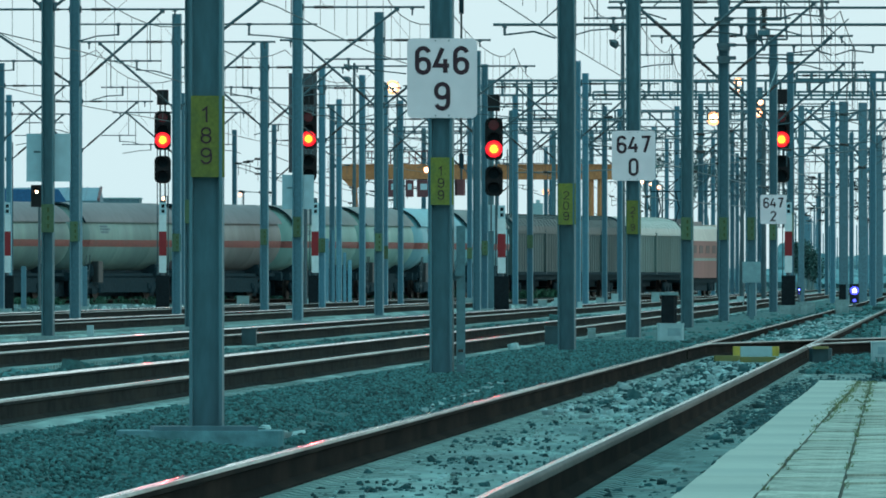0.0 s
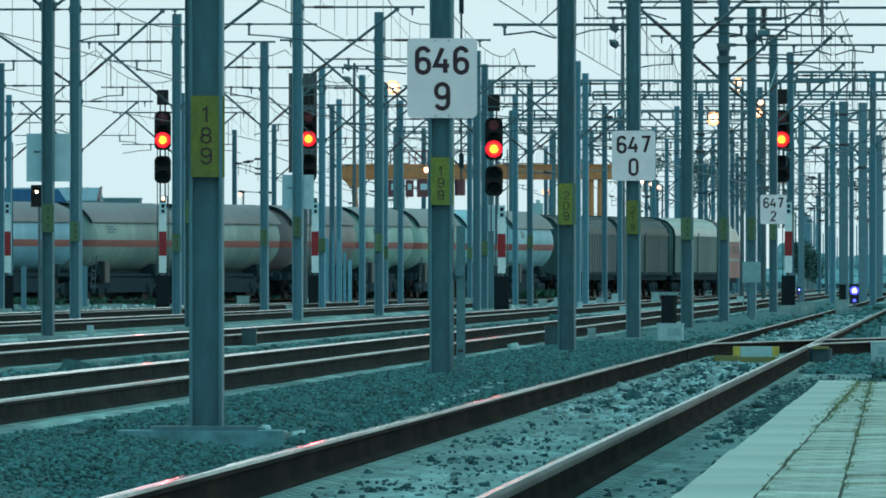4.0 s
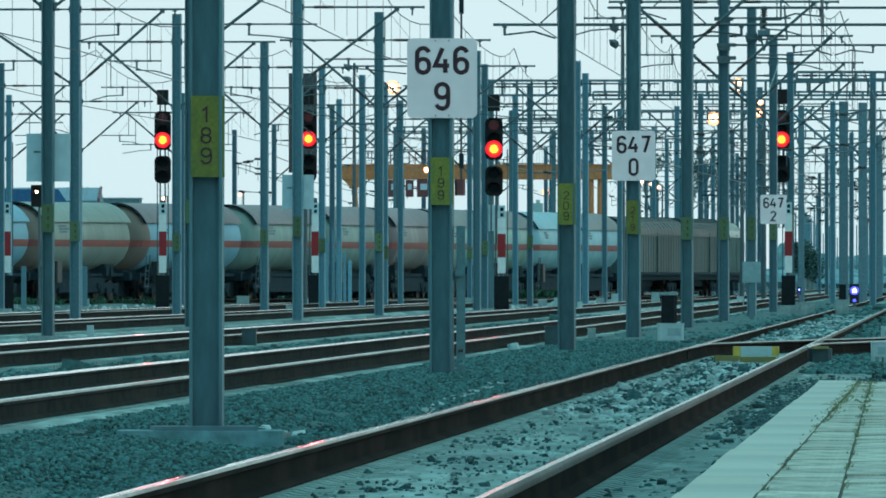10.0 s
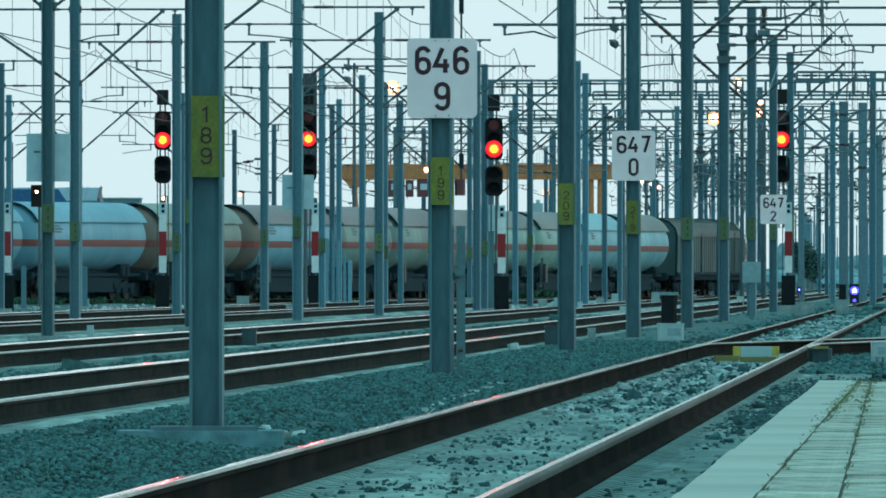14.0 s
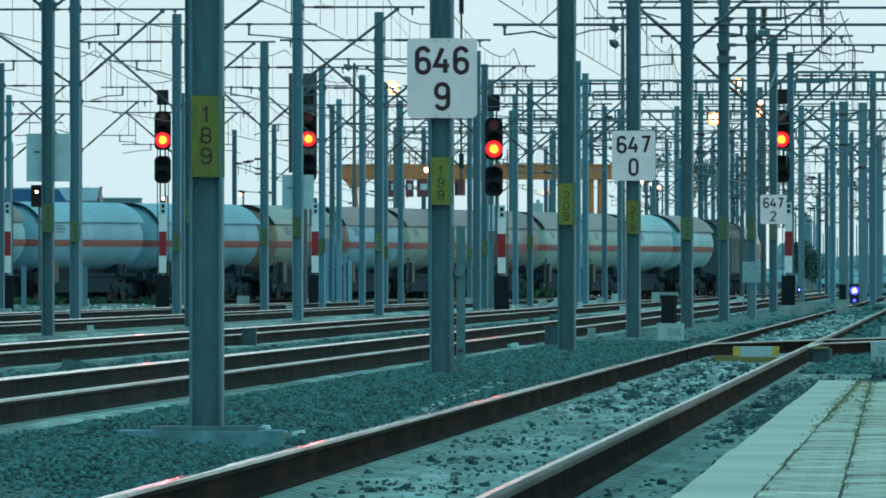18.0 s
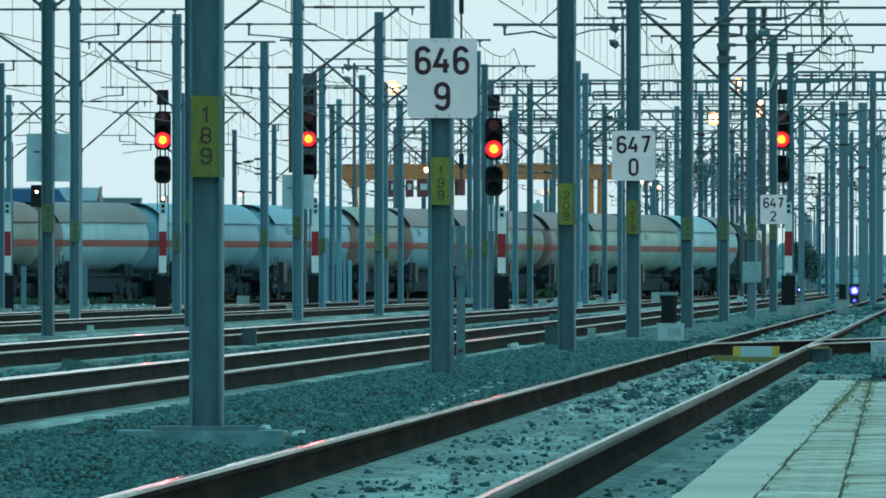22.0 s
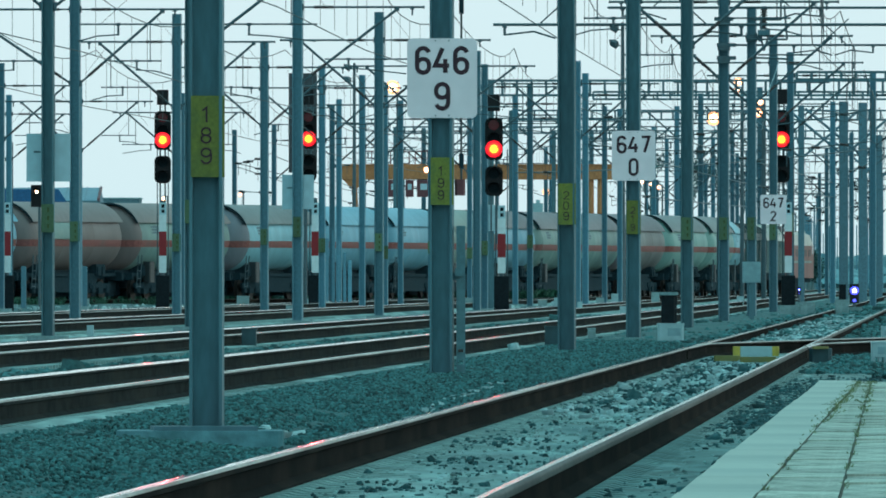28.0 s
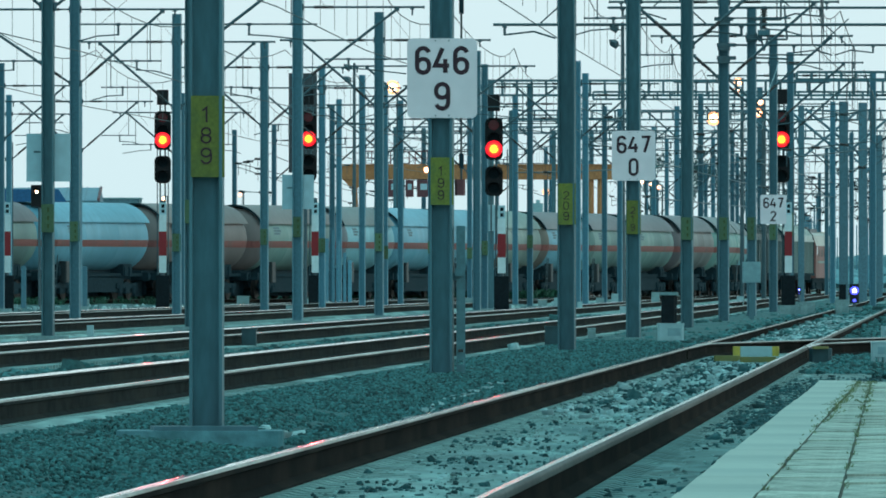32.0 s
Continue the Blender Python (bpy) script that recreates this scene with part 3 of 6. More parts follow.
rp = random.Random(5)
EDGE_MESH = mesh_of("edge_slab", Shape().box((0, 0, -0.04), (0.25, 3.998, 0.08), 0, 0, 0.004), EDGE)
for i in range(14):
    e = part("edge_slab", EDGE_MESH, None, platform)
    e.matrix_basis = pback @ Matrix.Translation(yard(-0.732 + rp.uniform(-0.005, 0.005), 44.8 + 4.0 * i, PLAT)) @ pose(0, 0, 0, 0, 0, -math.degrees(TURN) + rp.uniform(-0.06, 0.06))


def joint(D):
    """The slanting joint between the cut course and the next one."""
    return -0.343 - 0.0034 * (D - 47)


SLAB_MESH = mesh_of("paving_slab", Shape().box((0, 0, -0.03), (1, 1, 0.06), 0, 0, 0.02), SLAB)
for j in range(3):
    D = 43.2
    while D < 98.4:
        ln = min(rp.choice((0.56, 0.84, 1.12, 1.12, 1.4)), 98.75 - D)
        q = joint(D + ln / 2)
        l0, l1 = ((-0.602, q), (q, q + 0.26), (q + 0.26, q + 0.52))[j]
        s = part("paving_slab", SLAB_MESH, None, platform)
        s.matrix_basis = pback @ Matrix.Translation(yard((l0 + l1) / 2, D + ln / 2, PLAT - 0.006 + rp.gauss(0, 0.0022))) @ pose(0, 0, 0, rp.gauss(0, 0.13), rp.gauss(0, 0.7), -math.degrees(TURN) + (0.19 if j else 0.1)) @ Matrix.Diagonal((l1 - l0 - (0.010 if j == 0 else 0.003), ln - 0.012, 1, 1))
        D += ln


def blades(name, mat, spots, size, per, seed):
    """Tufts of narrow leaves."""
    r = random.Random(seed)
    s = Shape()
    for p in spots:
        for _ in range(per):
            a, h = r.uniform(0, 6.28), size * r.uniform(0.4, 1.2)
            lean = Vector((math.cos(a), math.sin(a), 0)) * h * r.uniform(0.2, 0.8)
            side = Vector((-math.sin(a), math.cos(a), 0)) * size * 0.09
            q = p + Vector((r.uniform(-1, 1), r.uniform(-1, 1), 0)) * size * 0.4
            s.add([q - side, q + side, q + lean * 0.5 + side * 0.8 + Vector((0, 0, h * 0.6)), q + lean + Vector((0, 0, h * 0.8))], [[0, 1, 2, 3]])
    return part(name, s, mat)


for l0 in (-0.602, None):
    soil = Shape()
    ends = []
    for i in range(56):
        D = 43.5 + i
        ends.append((yard(-0.602 if l0 else joint(D), min(D, 98.6), PLAT - 0.012 + 0.006 * noise.noise(Vector((D * 0.9, 2.0 if l0 else 5.0, 0)))), SIDE))
    sp = part("joint_soil", soil.sweep([(-0.006, -0.03), (0.006, -0.03), (0.005, 0.006), (0, 0.010), (-0.005, 0.006)], ends), SOIL, platform, "dark soil in the paving joint")
    sp.matrix_basis = pback.copy()
spots = []
for i in range(560):
    D = 46 + 52 * rp.random() ** 0.75
    L = (-0.602 if rp.random() < 0.62 else joint(D)) + rp.gauss(0, 0.010 + 0.012 * (D > 70))
    if rp.random() < 0.16 + 0.34 * (D > 64) + 0.45 * (D > 76):
        spots.append(yard(L, D, PLAT - 0.01))
tagged(blades("joint_weeds", DRY_GRASS, spots, 0.023, 5, 3), "yellow-green weeds in the joints of the paving", "weeds", kind="stuff")

# ---- catenary masts ----
def h_section(w=0.235, dpt=0.235, t=0.022):
    a, b = w / 2, dpt / 2
    return [(-a, -b), (a, -b), (a, -b + t), (t / 2, -b + t), (t / 2, b - t), (a, b - t), (a, b), (-a, b), (-a, b - t), (-t / 2, b - t), (-t / 2, -b + t), (-a, -b + t)]


def column_shape(z0, z1, w=0.235):
    ring = h_section(w, w)
    n = len(ring)
    s = Shape()
    s.add([(p, q, z) for z in (z0, z1) for p, q in ring], [[i, (i + 1) % n, n + (i + 1) % n, n + i] for i in range(n)] + [list(range(n))[::-1], list(range(n, 2 * n))])
    return s


COLUMN = {}
for w in (0.20, 0.235):
    COLUMN[w] = mesh_of("column", column_shape(GROUND - 0.05, 8.3, w), MAST)
COLUMN["mid"] = mesh_of("column", column_shape(GROUND - 0.05, 8.3, 0.235), HAZE_MID)
COLUMN["pale"] = mesh_of("column", column_shape(GROUND - 0.05, 8.3, 0.21), HAZE_PALE)


def cantilever_meshes(reach, kx, push):
    """A tubular bracket: top tube to reach, diagonal meeting it at kx, registration arm with its drop and steady arm."""
    top = Shape().tube((0.12, 0, 7.52), (0.42, 0, 7.52), 0.022, 8).tube((0.86, 0, 7.52), (reach, 0, 7.52), 0.027, 8)
    top.tube((reach - 0.02, 0, 7.52), (reach + 0.02, 0, 7.52), 0.036, 8)
    def insulator(a, b):
        prof = []
        for k in range(10):
            prof += [(k / 10, 0.030), (k / 10 + 0.02, 0.043), (k / 10 + 0.05, 0.042), (k / 10 + 0.08, 0.030)]
        a, b = Vector(a), Vector(b)
        ln = (b - a).length
        sh = Shape().lathe([(h * ln, r) for h, r in prof], "x", (0, 0, 0), 8)
        turn = Matrix.Translation(a) @ (b - a).to_track_quat("X", "Z").to_matrix().to_4x4()
        sh.v = [tuple(turn @ Vector(p)) for p in sh.v]
        return mesh_of("insulator", sh, INSULATOR)
    low, high = Vector((0.12, 0, 5.70)), Vector((kx, 0, 7.47))
    way = (high - low).normalized()
    dia = Shape().tube(low, low + way * 0.30, 0.026, 8).tube(low + way * 0.72, high, 0.034, 8)
    hx = kx - 0.30
    hz = low.z + way.z / way.x * (hx - 0.12)
    az = 6.25
    arm = Shape().tube((0.66 if push else 0.82, 0, az), (kx + (0.25 if push else -0.02), 0, az), 0.019, 6)
    drop_x = 1.24 if push else 1.52
    hanger = Shape().tube((hx, 0, hz), (hx, 0, az), 0.013, 5).tube((hx - 0.03, 0, az), (hx + 0.03, 0, az), 0.03, 6)
    drop = Shape().tube((drop_x, 0, az + 0.03), (drop_x, 0, az - 0.24), 0.026, 6).box((drop_x, 0, az), (0.09, 0.06, 0.06))
    steady = Shape().path([(drop_x, 0, az - 0.22), (drop_x + 0.45, 0, az - 0.25), (kx + 0.22, 0, az - 0.36)], 0.016, 6)
    mx = reach - 0.28
    clamp = Shape().tube((mx, 0, 7.50), (mx, 0, 7.32), 0.022, 6).box((mx, 0, 7.50), (0.09, 0.07, 0.08))
    joint = Shape().box((kx, 0, 7.48), (0.11, 0.07, 0.12), 0, 0, 0.02)
    stay = Shape().tube((kx - 0.16, 0, 7.34), (kx + 0.42, 0, 6.62), 0.006, 4)
    def root(z):
        return mesh_of("root_bracket", Shape().box((0.13, 0, z), (0.05, 0.16, 0.16)), TUBE)
    return [("top_tube", mesh_of("top_tube", top, TUBE)), ("insulator", insulator((0.40, 0, 7.52), (0.88, 0, 7.52))), ("insulator", insulator(low + way * 0.28, low + way * 0.74)), ("diagonal_tube", mesh_of("diagonal_tube", dia, TUBE)),
            ("registration_arm", mesh_of("registration_arm", arm, TUBE)), ("hanger", mesh_of("hanger", hanger, TUBE)), ("drop_bracket", mesh_of("drop_bracket", drop, TUBE)), ("steady_arm", mesh_of("steady_arm", steady, TUBE)),
            ("wire_clamp", mesh_of("wire_clamp", clamp, TUBE)), ("tube_joint", mesh_of("tube_joint", joint, TUBE)), ("stay_wire", mesh_of("stay_wire", stay, WIRE)), ("root_bracket", root(7.52)), ("root_bracket", root(5.70))]


ARMS = {"pull": cantilever_meshes(2.74, 2.15, False), "push": cantilever_meshes(2.74, 2.15, True), "long": cantilever_meshes(3.08, 2.43, True), "wide": cantilever_meshes(3.3, 2.75, False)}
REG = Shape().tube((0.1, 0, 6.25), (2.34, 0, 6.25), 0.019, 6)
ARMS["arm"] = [("registration_arm", mesh_of("registration_arm", REG, TUBE)), ("stay_wire", mesh_of("stay_wire", Shape().tube((0.1, 0, 7.9), (1.9, 0, 6.25), 0.007, 4), WIRE))] + [q for q in ARMS["pull"] if q[0] in ("drop_bracket", "steady_arm")]
FOOT = mesh_of("foundation", Shape().box((0, 0, GROUND - 0.06), (0.7, 0.7, 0.2), 0, 0, 0.04), CONCRETE)


def mast(at, right=None, left=None, w=0.235, plate=None, label="grey-green steel catenary mast on a ballast bank", turn=0.0, foot=True):
    m = thing("catenary_mast", Vector((at.x, at.y, 0)), -math.degrees(TURN) + turn, label=label, category="catenary mast", group="catenary masts")
    # farther columns take the colours with haze in them
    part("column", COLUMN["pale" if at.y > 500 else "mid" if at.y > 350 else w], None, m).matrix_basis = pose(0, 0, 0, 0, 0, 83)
    if foot:
        part("foundation", FOOT, None, m)
    for style, flip in ((right, 1), (left, -1)):
        if style:
            for name, me in ARMS[style]:
                a = part(name, me, None, m)
                if flip < 0:
                    a.matrix_basis = pose(0, 0, 0, 0, 0, 180)
    if plate:
        z0, z1, digits = plate
        p = part("number_plate", Shape().box((0, -w / 2 - 0.004, (z0 + z1) / 2), (w + 0.006, 0.006, z1 - z0)), YELLOW, m, "yellow painted number panel")
        for i, ch in enumerate(digits):
            t = part("digit", figure_mesh(ch, (z1 - z0) * 0.145, (z1 - z0) * 0.205, (z1 - z0) * 0.022, BLACKING), None, p)
            t.matrix_basis = pose(-0.012, -w / 2 - 0.0112, (z0 + z1) / 2 + (z1 - z0) * ((0.265 if digits == "189" else 0.212) - 0.252 * i))
    return m


BAR_MESH = mesh_of("number_bar", Shape().box((0, 0, 0), (0.035, 0.004, 0.075)), WORN_BLACK)


def worn_plate(m, z, h=0.55, w=0.24):
    """A number panel whose figures cannot be made out."""
    p = part("number_plate", Shape().box((0, -0.125, z), (w, 0.006, h)), GREEN_YELLOW, m, "yellow painted number panel")
    for i in range(3):
        part("number_bar", BAR_MESH, None, p).matrix_basis = pose(0.01, -0.131, z + h * (0.3 - 0.29 * i))


def cut_plate(x, z, w, h, cut, depth):
    """An upright plate with its four corners cut away."""
    a, b = w / 2, h / 2
    ring = [(-a + cut, -b), (a - cut, -b), (a - cut * 0.3, -b + cut * 0.3), (a, -b + cut), (a, b - cut), (a - cut * 0.3, b - cut * 0.3), (a - cut, b), (-a + cut, b), (-a + cut * 0.3, b - cut * 0.3), (-a, b - cut), (-a, -b + cut), (-a + cut * 0.3, -b + cut * 0.3)]
    n = len(ring)
    return Shape().add([(x + p, y, z + q) for y in (-depth / 2, depth / 2) for p, q in ring], [[i, (i + 1) % n, n + (i + 1) % n, n + i] for i in range(n)] + [list(range(n)), list(range(n, 2 * n))])


def km_sign(m, z, upper, lower, w, h, y=-0.16):
    """A distance board fixed to a mast."""
    plate = cut_plate(0, z, w, h, 0.05, 0.012)
    plate.v = [(p, q + y, r) for p, q, r in plate.v]
    b = part("distance_board", plate, SIGN, m, "white enamel distance board with rounded corners")
    for words, zz in ((upper, z + h * 0.222), (lower, z - h * 0.228)):
        for i, ch in enumerate(words):
            t = part("numeral", figure_mesh(ch, w * (0.262 if ch == "4" else 0.232), h * 0.362, h * 0.054, BLACKING), None, b)
            t.matrix_basis = pose((i - (len(words) - 1) / 2) * w * 0.272, y - 0.0102, zz)
    BOLT = mesh_of("bolt", Shape().tube((0, 0, 0), (0, -0.008, 0), 0.008, 6), TUBE)
    for px, pz in ((-0.07, -h * 0.47), (0.07, -h * 0.47), (-0.07, h * 0.47), (0.07, h * 0.47)):
        part("bolt", BOLT, None, b).matrix_basis = pose(px, y - 0.006, z + pz)
    part("clamp", Shape().box((0, y + 0.03, z + 0.2), (0.3, 0.04, 0.05)).box((0, y + 0.03, z - 0.2), (0.3, 0.04, 0.05)), TUBE, b)


def blank_board(m, z, w=0.77, h=0.83, y=0.14):
    b = part("board_back", Shape().box((0, y, z), (w, 0.012, h)), SIGN_BACK, m, "grey back of a distance board")
    part("clamp", Shape().box((-0.2, y - 0.012, z + 0.1), (0.12, 0.012, 0.03)), TUBE, b)


# row between the near track and the second one, every 50 m
ROW = {0: (366, "189"), 1: (782, "199"), 2: (1003, "209"), 3: (1121, "219")}
for k in range(9):
    D = 106 + 50 * k
    at = bearing(ROW[k][0], D) if k in ROW else yard(-5.4, D) if k < 8 else bearing(1399, 556)
    plate, label = None, "grey-green steel catenary mast beside the track"
    if k in ROW:
        plate = (*[((height(314, D), height(170, D)), (height(363, D), height(279, D)), (height(398, D), height(325, D)), (height(415, D), height(355, D)))[k]][0], ROW[k][1])
        label = "grey-green steel catenary mast with a yellow number panel"
    elif k < 9:
        plate = (height(425, D), height(385, D), "")
    m = mast(at, "pull", "push" if k % 2 else "pull", plate=plate if plate and plate[2] else None, label=label, turn=(6, 3, 3, 2)[k] if k < 4 else 0, foot=k > 0)
    if k == 8:
        m.matrix_basis = m.matrix_basis @ Matrix.Diagonal((1.13, 1.13, 1.13, 1))
    if plate and not plate[2]:
        worn_plate(m, (plate[0] + plate[1]) / 2, plate[1] - plate[0])
    if k == 0:
        part("foundation", Shape().box((-0.05, -0.1, -0.442), (1.18, 1.1, 0.47), math.radians(-4), 0, 0.03), MOSSY, m, "weathered mossy concrete foundation block")
        part("base_plate", Shape().box((-0.035, -0.25, -0.192), (0.74, 0.5, 0.034)), MAST, m, "galvanised base plate")
    if k == 1:
        km_sign(m, height(139, D), "646", "9", 0.735, 0.835)
        guide = Shape()
        for gx in (0.162, 0.236):
            guide.box((gx, 0.02, height(531, D)), (0.018, 0.09, 262 * D / FOCAL))
        guide.box((0.199, -0.018, height(503, D)), (0.060, 0.010, 206 * D / FOCAL))
        for gy in (612, 630, 652):
            guide.box((0.199, -0.018, height(gy, D)), (0.060, 0.010, 0.075))
        guide.box((0.176, -0.03, height(482, D)), (0.075, 0.06, 0.085))
        part("guide_post", guide, GUIDE, m, "slim pale guide post of a wire tensioner")
        part("tension_wire", Shape().tube((0.205, 0, height(345, D)), (0.205, 0, 7.5), 0.012, 5), WIRE, m)
        for y in (285, 12):
            part("shackle", Shape().box((0.205, -0.01, height(y, D)), (0.05, 0.03, 0.15), 0, 0, 0.01), UNDER, m)
        part("tension_weight", Shape().box((0.19, -0.01, height(332, D)), (0.11, 0.1, 0.17), 0, 0, 0.02), CRANE_DARK, m, "dark maroon tension weight")
        part("brace", Shape().box((0.12, 0.02, height(490, D)), (0.2, 0.05, 0.08)), MAST, m)
    if k == 3:
        km_sign(m, height(276, D), "647", "0", 0.75, 0.86)
    if k in (5, 6):
        for y in (34, 80, 103) if k == 5 else (66,):
            part("bracket", Shape().box((0.0 if y == 34 else 0.06, -0.02, height(y, D)), (0.46, 0.34, 0.085), 0, 0, 0.02).box((0, -0.02, height(y, D) - 0.08), (0.30, 0.30, 0.10)), TUBE, m, "steel bracket collar")
    if k == 7:
        km_sign(m, height(371, D), "647", "2", 0.80, 0.90)

# second row, between the third and fourth tracks
for k in range(8):
    D = 263 + 50 * k
    x = {0: 85, 2: 527, 3: 671, 5: 858, 6: 938}.get(k)
    m = mast(bearing(x, D) if x else yard(-16.0, D), "long", None if k == 2 else "arm" if k == 1 else "pull", w=0.20 if k < 3 else 0.235, label="grey-green steel catenary mast between far tracks")
    worn_plate(m, (1.95, 2.3, 2.15, 1.9, 2.2)[k % 5], 0.5, 0.22)
    if k == 0:
        blank_board(m, height(279, D), 0.78, 0.85)
    if k == 2:
        blank_board(m, height(340, D), 0.78, 0.84)
    if k == 5:
        blank_board(m, height(386, D), 0.80, 0.90)

# third row
for k in range(7):
    D = 366 + 50 * k
    x = {0: 133, 1: 313, 2: 468, 3: 570}.get(k)
    m = mast(bearing(x, D) if x else yard(-21.5, D), "pull", "wide" if k == 0 else "pull", label="grey-green steel catenary mast between far tracks")
    worn_plate(m, (2.05, 1.9, 2.2)[k % 3], 0.5)

# loose masts of the far ladder tracks
FAR = [(641, 133, 1), (709, 178, 0), (844, 90, 0), (600, 176, 0), (588, 186, 1), (912, 170, 1), (1022, 108, 2), (1036, 130, 1), (1070, 188, 0), (1097, 193, 2), (1180, 252, 1),
       (1240, 180, 2), (1198, 200, 1), (1262, 250, 0), (1296, 238, 1), (1345, 170, 2), (1474, 180, 1), (1507, 235, 2), (1463, 262, 2), (1541, 275, 2),  (1545, 130, 1),
       (415, 230, 0), (485, 220, 1), (1157, 232, 0), (976, 245, 1), (2, 112, 2), (322, 165, 2), (140, 143, 2), (16, 168, 2), (750, 235, 1)]
throat = random.Random(21)
FAR += [(1132 + 17 * i + throat.uniform(-7, 7), throat.uniform(228, 335), throat.choice((1, 2, 2))) for i in range(26) if i % 3]
FAR += [(630 + 42 * i + throat.uniform(-14, 14), throat.uniform(235, 330), throat.choice((0, 1, 2))) for i in range(0, 11, 2)]
POSTS = []
for x, top, arms in FAR:
    D = 7.43 * FOCAL / (495 - top)
    beyond = 1150 < x < 1412 and top > 165 or 630 < x < 1100 and top > 233
    far = max(D, 1010) if beyond else D
    m = mast(bearing(x, far), "pull" if arms else None, "push" if arms == 2 else None, label="tall grey steel mast beyond the train" if beyond else "far pale grey steel catenary mast in the yard throat")
    if x > 380:
        POSTS.append((bearing(x, far), far / D))
    if beyond:
        m.matrix_basis = m.matrix_basis @ Matrix.Diagonal((far / D, far / D, far / D, 1))

for x, top, w in ((1493, 178, 0.38), (1527, 180, 0.36), (1556, 238, 0.34), (1418, 185, 0.26)):
    D = 7.43 * FOCAL / (495 - top)
    pl = thing("portal_leg", bearing(x, D), 0, label="broad grey steel portal leg in the yard throat", category="portal leg", group="portal legs")
    part("column", Shape().box((0, 0, 4.0), (w, w, 8.5), 0, 0, 0.03), THROAT, pl)
    part("brace", Shape().tube((0, 0, 6.0), (2.4, 0.2, 8.0), 0.06, 6), THROAT, pl)
    part("brace", Shape().tube((0, 0, 6.0), (-2.4, 0.2, 8.0), 0.06, 6), THROAT, pl)
    part("foot", Shape().box((0, 0, GROUND - 0.1), (w * 2, w * 2, 0.4), 0, 0, 0.04), CONCRETE, pl)

# ---- overhead wires, one set a track ----
def catenary(L, d0, spans, stagger=0.2, lean=0.0):
    c = thing("overhead_wire", yard(L, d0, 5.6), 0, label="overhead contact wire hung from a sagging messenger wire", category="overhead wire", group="overhead wires")
    mw, cw, dr = [], [], Shape()
    for i in range(spans):
        a = d0 + 50 * i
        for k in range(8 + (i == spans - 1)):
            q = yard(L + 0.18 * math.sin(math.pi * (i + k / 8)), a + 50 * k / 8, 7.3 - 0.55 * 4 * (k / 8) * (1 - k / 8)) - c.location
            mw.append(q)
            if 0 < k < 8:
                dr.tube(q, (q.x, q.y, 5.7 - c.location.z), 0.006, 3)
        cw.append(yard(L + lean + stagger * (-1) ** i, a, 5.7) - c.location)
    cw.append(yard(L + lean + stagger * (-1) ** spans, d0 + 50 * spans, 5.7) - c.location)
    mw, cw = Shape().cable(mw, 0.013), Shape().cable(cw, 0.012)
    part("messenger_wire", mw, WIRE, c)
    part("contact_wire", cw, WIRE, c)
    part("dropper_run", dr, WIRE, c)["kind"] = "stuff"


catenary(TRACKS["near"], 56, 15)
catenary(TRACKS["a"], 56, 15, 0.03, -0.22)
catenary(TRACKS["b"], 63, 14)
catenary(TRACKS["c"], 116, 13)
catenary(TRACKS["d"], 166, 12)

# ---- portal beams across the throat ----
def portal(x0, x1, y0, y1, d, bays, label, legs=()):
    """A ladder beam: two chords with upright posts; legs at bearings."""
    z0, z1 = height(y1, d), height(y0, d)
    a, b = bearing(x0, d).x, bearing(x1, d).x
    g = thing("portal_beam", Vector((a, d, 0)), 0, label=label, category="portal beam", group="portal beams")
    t = 0.055
    for z in (z0, z1):
        part("chord", Shape().box(((b - a) / 2, 0, z), (b - a, 0.12, t * 1.6)), MAST, g)
    part("chord", Shape().box(((b - a) / 2, 0.45, z0), (b - a, 0.08, t)), MAST, g)
    P = mesh_of("post", Shape().box((0, 0, 0), (0.09, 0.09, z1 - z0)), MAST)
    for i in range(bays + 1):
        p = part("post", P, None, g)
        p.matrix_basis = pose((b - a) * i / bays, 0.002, (z0 + z1) / 2)
    for x in legs:
        part("leg", Shape().box((bearing(x, d).x - a, 0, (z1 + GROUND) / 2 - 0.05), (0.26, 0.22, z1 - GROUND + 0.1)), MAST, g)
    return g


portal(863, 1640, 143, 169, 560, 30, "grey steel ladder beam spanning the tracks", (868, 1640))
portal(1050, 1640, 163, 176, 640, 26, "slimmer grey steel ladder beam further off", (1640,))
portal(905, 1640, 196, 212, 760, 36, "far grey steel ladder beam across the tracks", (905, 1640))
portal(1410, 1620, 128, 141, 500, 8, "heavy grey steel beam over the main track", (1620,))
portal(980, 1640, 232, 246, 900, 40, "very far grey steel ladder beam", (980, 1640))
portal(700, 1120, 225, 236, 830, 26, "far slim steel beam with insulators", (700, 1120))

